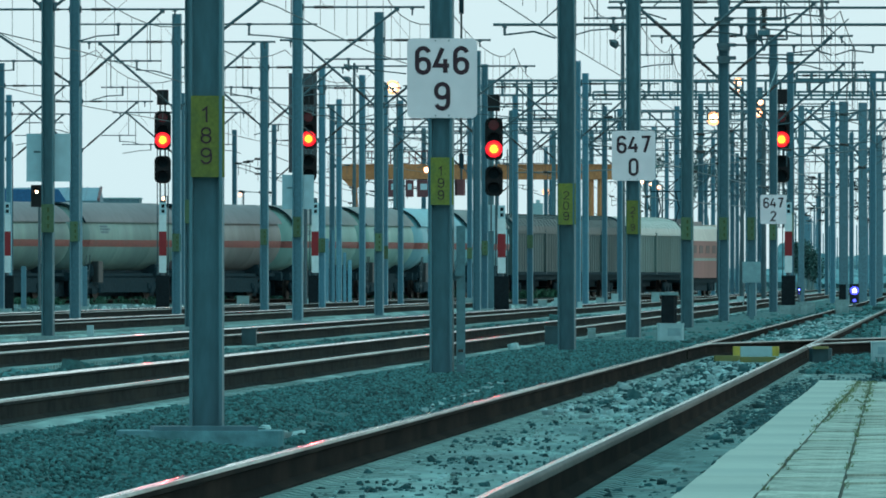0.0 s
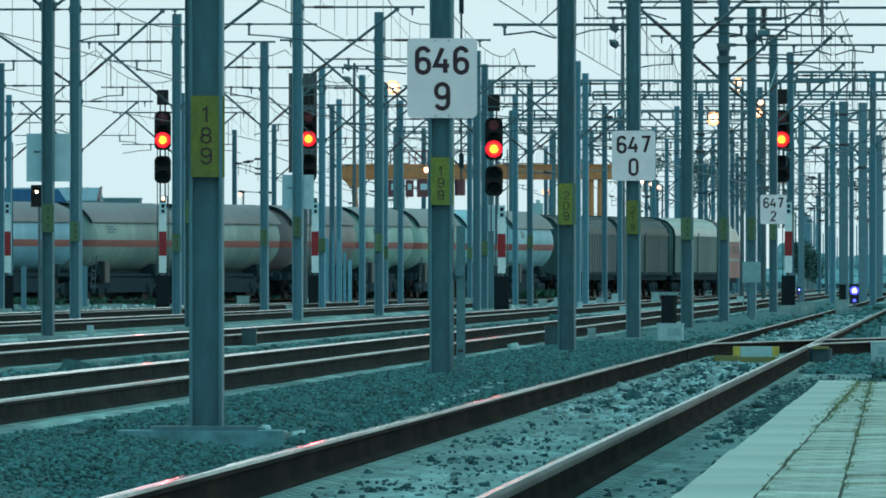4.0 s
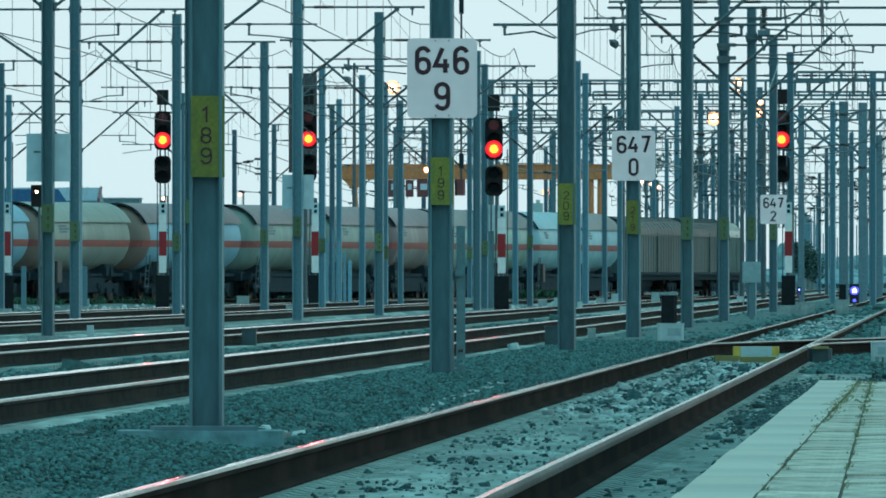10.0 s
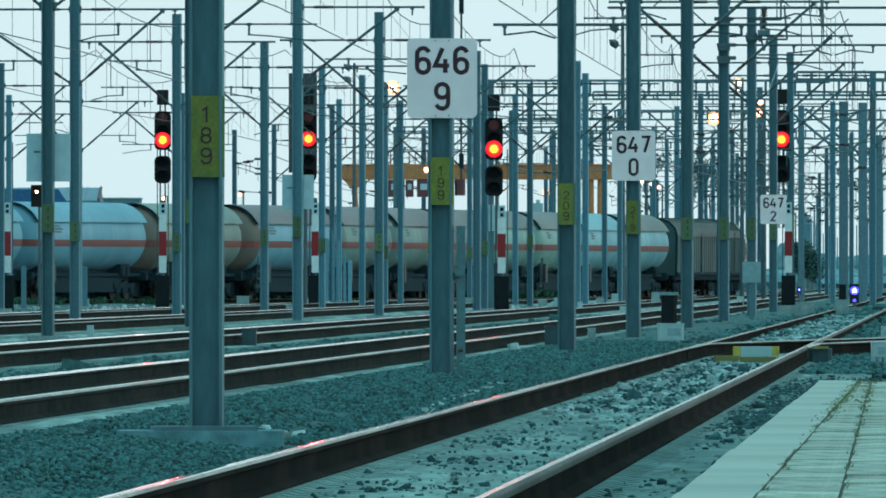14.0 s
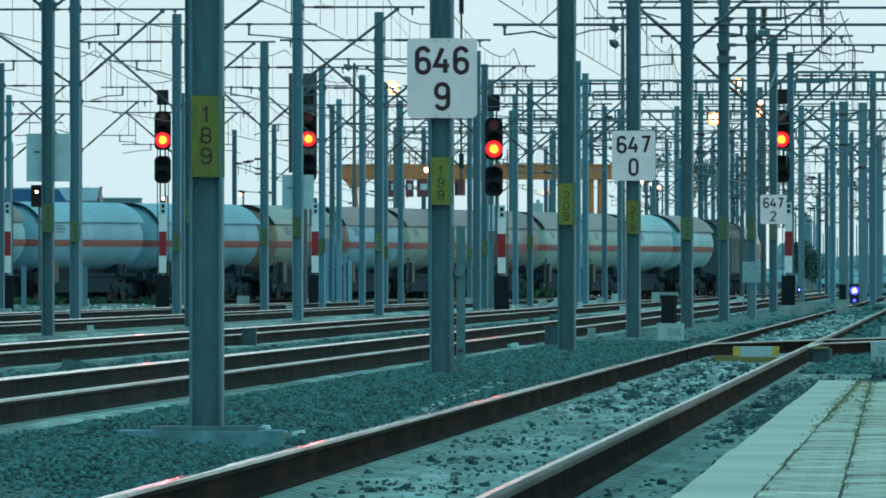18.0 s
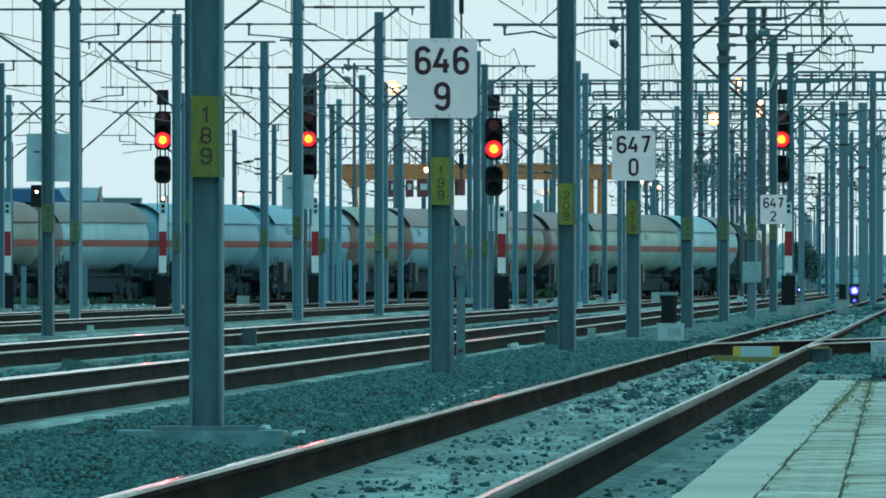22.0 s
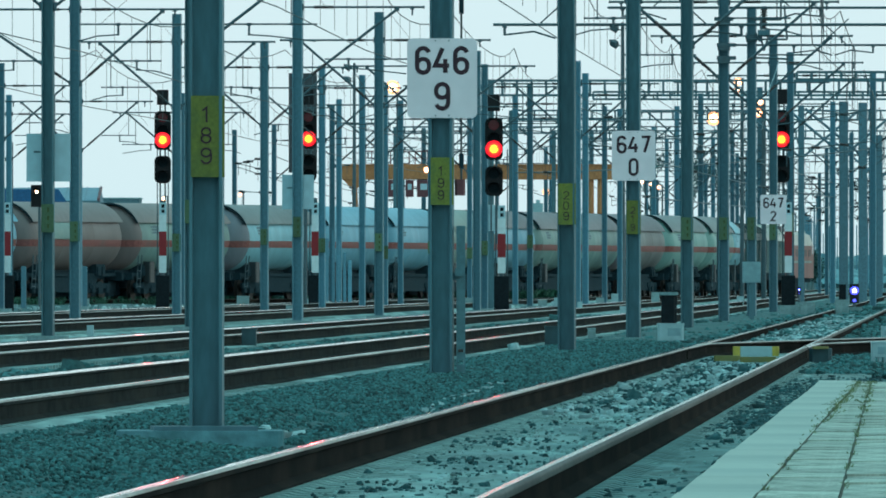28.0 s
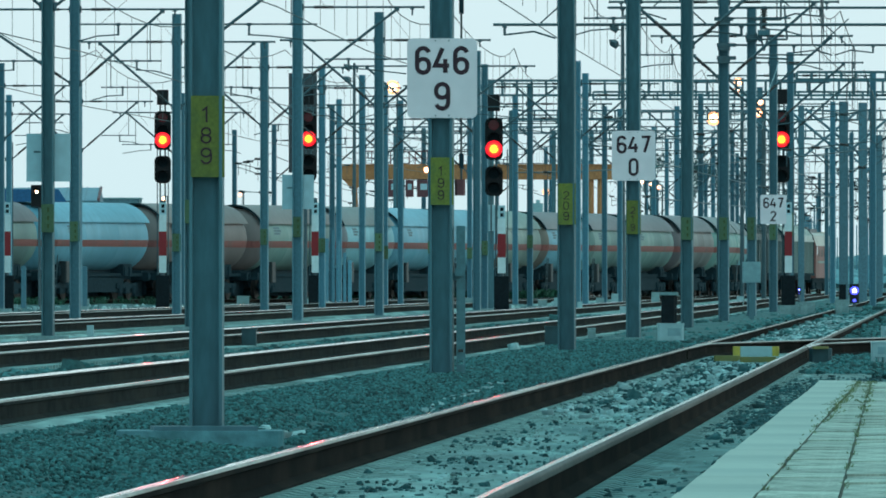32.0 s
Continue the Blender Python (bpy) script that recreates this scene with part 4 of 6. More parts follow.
# long tubes held across several tracks by the row of masts, with drops and steady arms
def cross_tube(x0, x1, y, d, drops, label):
    a, b, z = bearing(x0, d).x, bearing(x1, d).x, height(y, d)
    t = thing("cross_tube", Vector((a, d, z)), 0, label=label, category="cross tube", group="cross tubes")
    part("tube", Shape().tube((0, 0, 0), (b - a, 0, 0), 0.030, 8), TUBE, t)
    for x, way in drops:
        p = bearing(x, d).x - a
        part("drop_bracket", Shape().tube((p, 0, 0), (p, 0, -0.22), 0.03, 6).box((p, 0, -0.03), (0.10, 0.06, 0.07)), TUBE, t)
        part("steady_arm", Shape().path([(p, 0, -0.21), (p + 0.6 * way, 0, -0.14), (p + 1.05 * way, 0, -0.28)], 0.02, 6), TUBE, t)
        part("stay", Shape().tube((p + 0.74 * way, 0, 0.03), (p + 1.5 * way, 0, 0.72), 0.017, 6), TUBE, t)
    return t


cross_tube(873, 1640, 44, 306.2, ((893, 1), (1312, -1)), "long grey steel tube held across several tracks")
cross_tube(1075, 1660, 14, 356.2, ((1102, 1), (1452, -1)), "long high steel tube held across several tracks")
cross_tube(1290, 1640, 80, 406.2, ((1405, 1), (1545, -1)), "long steel tube held across the main tracks")

# disconnector frame beside a mast of the near row
frame_at = bearing(1352, 405.5)
dis = thing("disconnector", Vector((frame_at.x, frame_at.y, height(100, 405.5))), 0, label="dark feeder disconnector on a tubular frame beside a mast", category="disconnector")


def dq(x, y):
    return (bearing(x, 405.5).x - frame_at.x, 0, height(y, 405.5) - height(100, 405.5))


stack = Shape().lathe([q for i in range(9) for q in ((dq(0, 52 - 4.6 * i)[2], 0.05), (dq(0, 51 - 4.6 * i)[2], 0.10), (dq(0, 49 - 4.6 * i)[2], 0.09), (dq(0, 48 - 4.6 * i)[2], 0.05))], "z", (0, 0, 0), 10)
part("post_insulator", stack, INSULATOR, dis, "dark ribbed insulator stack")
for pts in ([(1328, 35), (1382, 35), (1382, -10)], [(1328, 70), (1393, 70), (1388, 10)], [(1328, 102), (1396, 105)], [(1345, 58), (1352, 90), (1362, 58)], [(1352, 54), (1345, 74), (1336, 60)]):
    part("frame_tube", Shape().path([dq(*p) for p in pts], 0.028, 6), TUBE, dis)
part("head_plate", Shape().box(dq(1352, 58), (0.34, 0.2, 0.14), 0, 0, 0.03), MAST, dis)
part("feeder_cable", Shape().path([dq(1378, 108), (dq(1372, 130)), dq(1358, 168)], 0.014, 5), SIGN_BACK, dis, "pale feeder cable")

# thin span wires across the throat, with short hangers
rs = random.Random(44)


def cross_span(a, b, sag):
    w = thing("span_wire", a, 0, label="thin steel span wire hung between far masts", category="span wire", group="span wires")
    pts = [(b - a) * (i / 10) - Vector((0, 0, sag * 4 * (i / 10) * (1 - i / 10))) for i in range(11)]
    part("wire", Shape().cable(pts, 0.022), TUBE, w)
    for i in sorted(rs.sample(range(1, 10), 4)):
        q, ln = pts[i], rs.uniform(0.25, 0.8)
        part("hanger", Shape().tube(q, q - Vector((0, 0, ln)), 0.02, 4), TUBE, w)
        part("insulator", Shape().tube(q - Vector((0.16, 0, 0)), q + Vector((0.16, 0, -0.02)), 0.055, 6), INSULATOR, w)


EAST = [q for q in POSTS if q[0].x > 0]
WEST = [q for q in POSTS if q[0].x < 0.5 and q[0].y > 640]
for i in range(20):
    p, ps = rs.choice(WEST)
    near = [q for q in WEST if 1.2 < q[0].x - p.x < 9 and abs(q[0].y - p.y) < 400]
    if near:
        q, qs = rs.choice(near)
        cross_span(Vector((p.x, p.y, rs.uniform(5.0, 7.4) * ps)), Vector((q.x, q.y, rs.uniform(5.0, 7.4) * qs)), rs.uniform(0.02, 0.2))
for i in range(34):
    p, ps = rs.choice(EAST)
    near = [q for q in POSTS if 3.5 < q[0].x - p.x < 14 and abs(q[0].y - p.y) < 280]
    if near:
        q, qs = rs.choice(near)
        cross_span(Vector((p.x, p.y, rs.uniform(4.2, 7.6) * ps)), Vector((q.x, q.y, rs.uniform(4.2, 7.6) * qs)), rs.uniform(0.05, 0.35))

# ---- colour light signals ----
def hood(c, r, ln):
    """An open visor round a lens, cut away below."""
    s = Shape()
    for q in (r, r * 0.93):
        s.lathe([(0, q), (-ln, q * 1.02)], "y", c, 14, math.radians(-30), math.radians(210))
    return s


def signal_head(s, x, z, w, h, n):
    b = part("signal_head", cut_plate(x, z, w, h, 0.17, 0.16), BLACK, s, "black signal head")
    for i in range(n):
        zz = z + h * (0.5 - (i + 0.5) / n)
        part("visor", hood((x, -0.08, zz), w * 0.36, 0.24), BLACK, b)
        part("lens", Shape().lathe([(-0.085, 0.0), (-0.085, w * 0.3)], "y", (x, 0, zz), 16), UNLIT if n == 3 and i == 0 else BOX_BLACK, b)
    return b


def signal(x, d, lens_y, lit=True, label="colour light signal showing red on a banded post", dx=0.0, upper=True):
    base = bearing(x, d)
    s = thing("railway_signal", Vector((base.x, d, 0)), 0, label=label, category="railway signal", group="main signals")
    zl = height(lens_y, d)
    b1 = signal_head(s, 0, zl + 0.34, 0.60, 1.42, 3)
    signal_head(s, 0, zl - 1.08, 0.60, 1.0, 2)
    if upper:
        part("route_indicator", Shape().box((0, 0, zl + 1.55), (0.42, 0.2, 0.55), 0, 0, 0.04), BLACK, s)
    part("bracket", Shape().tube((-0.09, 0.02, zl - 3.2), (-0.09, 0.02, zl + 1.7), 0.03, 6).tube((0.09, 0.02, zl - 3.2), (0.09, 0.02, zl + 1.7), 0.03, 6), TUBE, s)
    px = dx
    cuts = [height(y, d) for y in ((387, 414, 456, 484) if d < 520 else (380, 410, 453, 483))]
    for i, mat in enumerate((WHITE, RED, WHITE)):
        part("post_band", Shape().box((px, 0, (cuts[i] + cuts[i + 1]) / 2), (0.27, 0.10, cuts[i] - cuts[i + 1])), mat, s, ("white post band", "red post band", "white post band")[i])
    z = cuts[3]
    tag = part("number_tag", Shape().box((px, -0.01, cuts[0] + 0.22), (0.25, 0.06, 0.44)), SIGN_BACK, s, "grey tag with dark figures")
    for i in range(2):
        part("figure_bar", Shape().box((px + 0.01, -0.043, cuts[0] + 0.31 - 0.19 * i), (0.11, 0.006, 0.12)), BOX_BLACK, tag)
    part("post", Shape().tube((px, 0.09, GROUND - 0.1), (px, 0.09, zl - 2.2), 0.08, 8), TUBE, s)
    part("relay_box", Shape().box((px, -0.05, (z + GROUND) / 2 - 0.1), (0.50, 0.26, z - GROUND), 0, 0, 0.03), BOX_BLACK, s, "black relay box at the foot")
    part("ladder", Shape().tube((px - 0.2, 0.3, GROUND), (px - 0.2, 0.2, zl), 0.02, 5).tube((px + 0.2, 0.3, GROUND), (px + 0.2, 0.2, zl), 0.02, 5), TUBE, s)
    if lit:
        # halo discs, wider than the lamp itself
        part("lamp_halo", Shape().lathe([(-0.10, 0.0), (-0.10, 0.285)], "y", (0, 0, zl), 20), RED_HALO, b1, "glowing red disc for the lamp's halo")
        part("halo_inner", Shape().lathe([(-0.118, 0.0), (-0.103, 0.215)], "y", (0, 0, zl), 20), RED_HALO_INNER, b1, "brighter inner disc of the lamp's halo")
        part("lamp_core", Shape().lathe([(-0.14, 0.0), (-0.116, 0.14)], "y", (0, 0, zl), 20), RED_CORE, b1, "lit red lamp")
        lamp = bpy.data.lights.new("signal_light", "SPOT")
        lamp.energy, lamp.color, lamp.spot_size, lamp.shadow_soft_size = 260 if x > 1000 else 5200, (1, 0.03, 0.03), radians(1.5), 0.11
        lo = new("signal_light", lamp)
        lo.matrix_basis = look((base.x, d - 0.4, zl), (base.x * 0.1, 55, 0.0))


signal(288, 541, 248)
signal(546, 553, 246, dx=0.25)
signal(874, 500, 264, dx=0.26)
signal(1383, 541, 247, dx=0.25)
signal(-8, 541, 252, lit=False, upper=False, dx=0.42, label="dark colour light signal on a banded post")

board = thing("signal_board", bearing(536, 556, GROUND), 0, label="tall dark backing board behind a signal, greyed for lamp glare", category="signal board")
part("panel", Shape().box((0, 0, (height(130, 556) + height(306, 556)) / 2 - GROUND), (1.06, 0.05, height(130, 556) - height(306, 556)), 0, 0, 0.02), BOARD_GREY, board)
part("post", Shape().tube((0.1, 0.1, -0.1), (0.1, 0.1, height(140, 556) - GROUND), 0.07, 8), TUBE, board)
dwarf = thing("lamp_head", bearing(65, 540, GROUND), 0, label="black lamp head on a slim post with a small warm lamp", category="signal lamp")
part("post", Shape().tube((0.1, 0.05, -0.1), (0.1, 0.05, height(345, 540) - GROUND), 0.05, 8), TUBE, dwarf)
part("housing", Shape().box((0, 0, height(347, 540) - GROUND), (0.42, 0.25, 0.80), 0, 0, 0.06), BLACK, dwarf)
part("visor", hood((0, -0.12, height(339, 540) - GROUND), 0.16, 0.25), BLACK, dwarf)
part("lamp", Shape().lathe([(-0.135, 0.0), (-0.13, 0.06)], "y", (0, 0, height(340, 540) - GROUND), 14), WARM, dwarf, "small lit warm lamp")

# small shunting signals near the ground, lit blue
def shunt_signal(x, d, y, r, label, k=1.0):
    b = bearing(x, d)
    s = thing("shunting_signal", Vector((b.x, d, 0)), 0, label=label, category="shunting signal", group="shunting signals")
    z = height(y, d)
    part("base", Shape().box((0, 0, GROUND), (0.5, 0.4, 0.3), 0, 0, 0.03), CONCRETE, s)
    part("post", Shape().tube((0, 0.05, GROUND), (0, 0.05, z), 0.05, 8), TUBE, s)
    h = part("signal_head", Shape().box((0, 0, z), (0.30 * k, 0.2, 0.62 * k), 0, 0, 0.05), BLACK, s)
    # emissive disc for the blue glare round the white core
    part("lamp_halo", Shape().lathe([(-0.125, 0.0), (-0.11, r * 1.15)], "y", (0, 0, z + 0.1 * k), 16), BLUE_GLOW, h, "glowing blue disc for the lamp's halo")
    part("lamp_core", Shape().lathe([(-0.15, 0.0), (-0.13, r * 0.6)], "y", (0, 0, z + 0.1 * k), 16), BLUE_LAMP, h, "lit blue lamp")
    part("lamp_core", Shape().lathe([(-0.13, 0.0), (-0.11, r * 0.45)], "y", (0, 0, z - 0.22 * k), 16), BLUE_GLOW, h, "lit lower lamp")


shunt_signal(1512, 480, 520, 0.12, "low shunting signal with a lit blue lamp by the track")
shunt_signal(1414, 560, 515, 0.04, "far low shunting signal with a small blue lamp", 0.45)

# ---- trackside boxes ----
def block_box(x, y, w, h, d, mat, name, label, cat, depth=0.4, cap=None):
    b = bearing(x, d)
    z1 = height(y - h / 2, d)
    z0 = min(height(y + h / 2, d), GROUND)
    ww = w * d / FOCAL
    t = thing(name, Vector((b.x, d, z0)), 0, label=label, category=cat)
    if name == "concrete_box":
        part("body", Shape().box((0, 0, (z1 - z0) / 2 + 0.03), (ww, depth, z1 - z0 - 0.06), 0, 0, ww * 0.06), mat, t)
        for k in (-0.38, 0.02, 0.38):
            part("foot", Shape().box((k * ww, 0, 0.0), (ww * 0.2, depth * 0.9, 0.13)), mat, t)
        part("cover_plate", Shape().box((ww * 0.12, -depth / 2 - 0.004, (z1 - z0) * 0.62), (ww * 0.5, 0.012, (z1 - z0) * 0.4)), DULL_CABINET, t, "grey cover plate")
    else:
        part("body", Shape().box((0, 0, (z1 - z0) / 2 - 0.03), (ww, depth, z1 - z0 + 0.06), 0, 0, ww * 0.06), mat, t)
    part("lid", Shape().box((0, 0, z1 - z0 + 0.012), (ww * 1.06, depth * 1.04, 0.024), 0, 0, ww * 0.06), cap or mat, t)
    return t


block_box(1491, 518, 12, 26, 520, BOX_BLACK, "relay_box", "black relay box behind a low signal", "relay box", 0.4)
block_box(1187, 592, 46, 34, 240, CABINET, "concrete_box", "pale concrete cable box beside the track", "cable box", 0.5)
drum = thing("track_relay", bearing(1184, 240.0, height(577, 240)), 0, label="black relay canister on a concrete box", category="relay box")
part("canister", Shape().box((0, 0, 0.25), (0.25, 0.22, 0.5), 0, 0, 0.05), BOX_BLACK, drum)
part("cap", Shape().box((0, 0, 0.52), (0.30, 0.26, 0.05), 0, 0, 0.03), MAST_EDGE, drum)
block_box(1566, 590, 12, 20, 250, CABINET, "concrete_box", "pale concrete cable box beside the turnout", "cable box", 0.5)
block_box(1556, 624, 28, 32, 187, CABINET, "concrete_box", "pale concrete cable box by the siding", "cable box", 0.5)
cab = thing("trackside_cabinet", bearing(1330, 376, GROUND), 0, label="pale grey cabinet on a post beside the tracks", category="cabinet")
part("post", Shape().box((0.0, 0, 0.4), (0.12, 0.12, 1.3)), MAST, cab)
part("body", Shape().box((0, 0, height(482, 376) - GROUND), (0.46, 0.25, 0.53), 0, 0, 0.02), DULL_CABINET, cab)
part("door", Shape().box((0, -0.128, height(482, 376) - GROUND), (0.40, 0.012, 0.46)), DULL_CABINET, cab)
for x, y, w, h in ((1398, 549, 42, 14), (1428, 546, 28, 18), (1490, 538, 24, 12)):
    block_box(x, y, w, h, 430, CONCRETE, "concrete_block", "pale concrete block beside the main track", "concrete block", 0.5)
def marker_block(x, y, w, h, D):
    block_box(x, y, w, h, D, CONCRETE if w > 13 else CABINET, "marker_block", "small pale concrete marker block beside a track", "marker block", 0.3)


# between the near tracks, then along the train's track
for x, y, w, h, D in ((160, 584, 12, 12, 290), (520, 592, 14, 12, 272), (1047, 589, 14, 12, 262), (1103, 550, 12, 13, 420), (1026, 540, 9, 9, 500), (513, 548, 14, 12, 480), (890, 546, 30, 9, 520)):
    marker_block(x, y, w, h, D)
for x, y, w, h, D in ((430, 532, 22, 14, 560), (485, 545, 16, 12, 560), (582, 543, 12, 14, 560), (205, 545, 60, 12, 585), (150, 537, 16, 14, 590), (545, 535, 8, 12, 560), (960, 538, 16, 12, 600), (985, 533, 8, 10, 600), (832, 535, 28, 12, 590), (1062, 535, 14, 14, 600), (1088, 528, 12, 14, 610), (1160, 525, 14, 14, 620), (1310, 532, 12, 12, 600), (250, 548, 34, 8, 560), (342, 545, 16, 10, 560)):
    marker_block(x, y, w, h, D)
for x, y, w, h, D in ((441, 596, 26, 24, 236), (976, 594, 24, 28, 236)):
    block_box(x, y, w, h, D, MACHINE, "point_machine", "dark point machine beside a track", "point machine", 0.6)
tagged(stones("white_rock", PALE_STONE, 1, lambda r, c: np.array([bearing(910, 222, -0.16)[:]]), 0.16, 0.8), "single pale rock on the ballast", "rock")
tagged(stones("rubble", PALE_STONE, 300, lambda r, c: np.stack([(r.uniform(60, 1330, c) - 784) / FOCAL * 560, r.uniform(520, 605, c), r.uniform(-0.24, -0.16, c)], 1), 0.11, 0.6), "pale rubble along the far tracks", "rubble", kind="stuff")
rw = random.Random(11)
weed_spots = [bearing(rw.choice([rw.uniform(10, 120), rw.uniform(15, 110), rw.uniform(150, 290)]), rw.uniform(610, 640), GROUND) for _ in range(46)]
tagged(blades("weeds", WEED, weed_spots, 0.34, 14, 5), "green weeds beside the far tracks", "weeds", kind="stuff")
for x in (42, 150):
    p = thing("marker_post", bearing(x, 570, GROUND), 0, label="slim pale marker post among the far tracks", category="marker post")
    part("post", Shape().box((0, 0, 0.75), (0.2, 0.15, 1.6), 0, 0, 0.03), HAZE_PALE, p)
for x, top, w in ((578, 420, 8), (590, 405, 6), (599, 425, 5), (610, 445, 6), (619, 458, 7)):
    D = 590
    p = thing("concrete_post", bearing(x, D, GROUND), 0, label="pale concrete post with dark bands", category="post", group="concrete posts")
    part("post", Shape().box((0, 0, (height(top, D) - GROUND) / 2 - 0.05), (w * D / FOCAL, 0.25, height(top, D) - GROUND), 0, 0, 0.03), HAZE_PALE, p)

# ---- lamps on tall poles ----
def yard_lamp(x, y, d, r=0.16, two=False):
    b = bearing(x, d)
    z = height(y, d)
    p = thing("yard_lamp", Vector((b.x, d, GROUND)), 0, label="tall yard lamp with a lit warm lantern", category="yard lamp", group="yard lamps")
    part("pole", Shape().tube((0.25, 0.3, -0.1), (0.25, 0.3, z - GROUND + 0.2), 0.09, 8, 0.05), TUBE, p)
    part("bracket", Shape().tube((0.25, 0.3, z - GROUND + 0.15), (0, 0, z - GROUND + 0.22), 0.03, 6), TUBE, p)
    h = part("lantern", Shape().box((0, 0.1, z - GROUND + 0.02), (r * 1.5, 0.4, r * 1.3), 0, 0, r * 0.2), TUBE, p, "dark lantern housing")
    # orange flare round the bulb, added as an emissive disc
    part("lamp_halo", Shape().lathe([(-0.115, 0.0), (-0.105, r * 0.9)], "y", (0, 0, z - GROUND), 14), WARM_HALO, h, "glowing orange disc for the lamp's flare")
    part("bulb", Shape().lathe([(-0.14, 0.0), (-0.12, r * 0.55)], "y", (0, 0, z - GROUND), 14), WARM, h, "lit warm lamp")


for x, y, d, r in ((695, 155, 800, 0.42), (1263, 210, 800, 0.42), (1306, 145, 760, 0.24), (1304, 161, 764, 0.20), (1345, 181, 760, 0.20), (1342, 200, 764, 0.25), (755, 301, 985, 0.24), (425, 345, 1100, 0.18), (290, 352, 1000, 0.17),
                   (966, 340, 1100, 0.30), (1136, 322, 1000, 0.16), (1152, 326, 1020, 0.14), (1166, 332, 1040, 0.15)):
    yard_lamp(x, y, d, r)
for x, top, d in ((1102, 40, 700), (627, 112, 900)):
    p = thing("floodlight_mast", bearing(x, d, GROUND), 0, label="tall floodlight mast with unlit floodlights", category="floodlight mast")
    z = height(top, d) - GROUND
    part("pole", Shape().tube((0, 0, 0), (0, 0, z), 0.14, 8, 0.08), TUBE, p)
    for i in range(2):
        fl = part("floodlight", Shape().add([(sx * 0.26 * k, y, sz * 0.17 * k) for y, k in ((-0.16, 1.0), (0.10, 0.55)) for sx, sz in ((-1, -1), (1, -1), (1, 1), (-1, 1))], [[0, 1, 2, 3], [7, 6, 5, 4], [0, 4, 5, 1], [1, 5, 6, 2], [2, 6, 7, 3], [3, 7, 4, 0]]), TUBE, p, "dull metal floodlight")
        fl.matrix_basis = pose(-0.35, -0.1, z - 0.22 - 0.75 * i, 25, 20, -55)
        part("arm", Shape().tube((0, 0, z - 0.35 - 0.75 * i), (-0.4, -0.1, z - 0.35 - 0.75 * i), 0.03, 6), TUBE, p)

# ---- gantry crane beyond the train ----
CD = 1000
crane = thing("gantry_crane", bearing(850, CD, GROUND), 0, label="orange gantry crane standing beyond the train", category="crane")


def cx(x):
    return bearing(x, CD).x - crane.location.x


def cz(y):
    return height(y, CD) - GROUND


part("girder", Shape().box(((cx(605) + cx(1092)) / 2, 0, (cz(292) + cz(318)) / 2), (cx(1092) - cx(605), 0.9, cz(292) - cz(318)), 0, 0, 0.05), ORANGE, crane, "orange box girder")
part("flange", Shape().box(((cx(600) + cx(1096)) / 2, 0, cz(292)), (cx(1096) - cx(600), 1.1, 0.08)), ORANGE, crane)
for x in (627, 642, 1046, 1062):
    part("leg", Shape().tube((cx(x) + (0.3 if x % 2 else 0.0), 0, -0.1), (cx(x), 0, cz(318)), 0.24, 8, 0.18), ORANGE, crane)
part("knee", Shape().add([(cx(606), y, cz(317)) for y in (-0.3, 0.3)] + [(cx(648), y, cz(317)) for y in (-0.3, 0.3)] + [(cx(627), y, cz(340)) for y in (-0.3, 0.3)], [[0, 2, 4], [1, 5, 3], [0, 4, 5, 1], [2, 3, 5, 4], [0, 1, 3, 2]]), ORANGE, crane, "orange knee bracket")
part("trolley", Shape().box((cx(728), -0.3, cz(305)), (cx(770) - cx(690), 1.2, 0.9), 0, 0, 0.05), ORANGE, crane)
for x0, x1 in ((686, 712), (718, 732), (738, 762)):
    c = part("cab", Shape().box(((cx(x0) + cx(x1)) / 2, -0.5, cz(334)), (cx(x1) - cx(x0), 1.0, cz(319) - cz(349)), 0, 0, 0.04), CRANE_DARK, crane, "maroon operator cab")
    part("cab_window", Shape().box(((cx(x0) + cx(x1)) / 2, -1.01, cz(331)), ((cx(x1) - cx(x0)) * 0.5, 0.02, 0.4)), SIGN_BACK, c)
rail = Shape().tube((cx(636), -0.4, cz(268)), (cx(768), -0.4, cz(268)), 0.04, 6).tube((cx(636), -0.4, cz(280)), (cx(768), -0.4, cz(280)), 0.03, 6)
for x in range(636, 769, 11):
    rail.tube((cx(x), -0.4, cz(292)), (cx(x), -0.4, cz(268)), 0.035, 6)
part("railing", rail, CRANE_DARK, crane)
for x in range(640, 1090, 18):
    part("stiffener", Shape().box((cx(x), -0.47, cz(305)), (0.06, 0.05, cz(293) - cz(317))), ORANGE, crane)

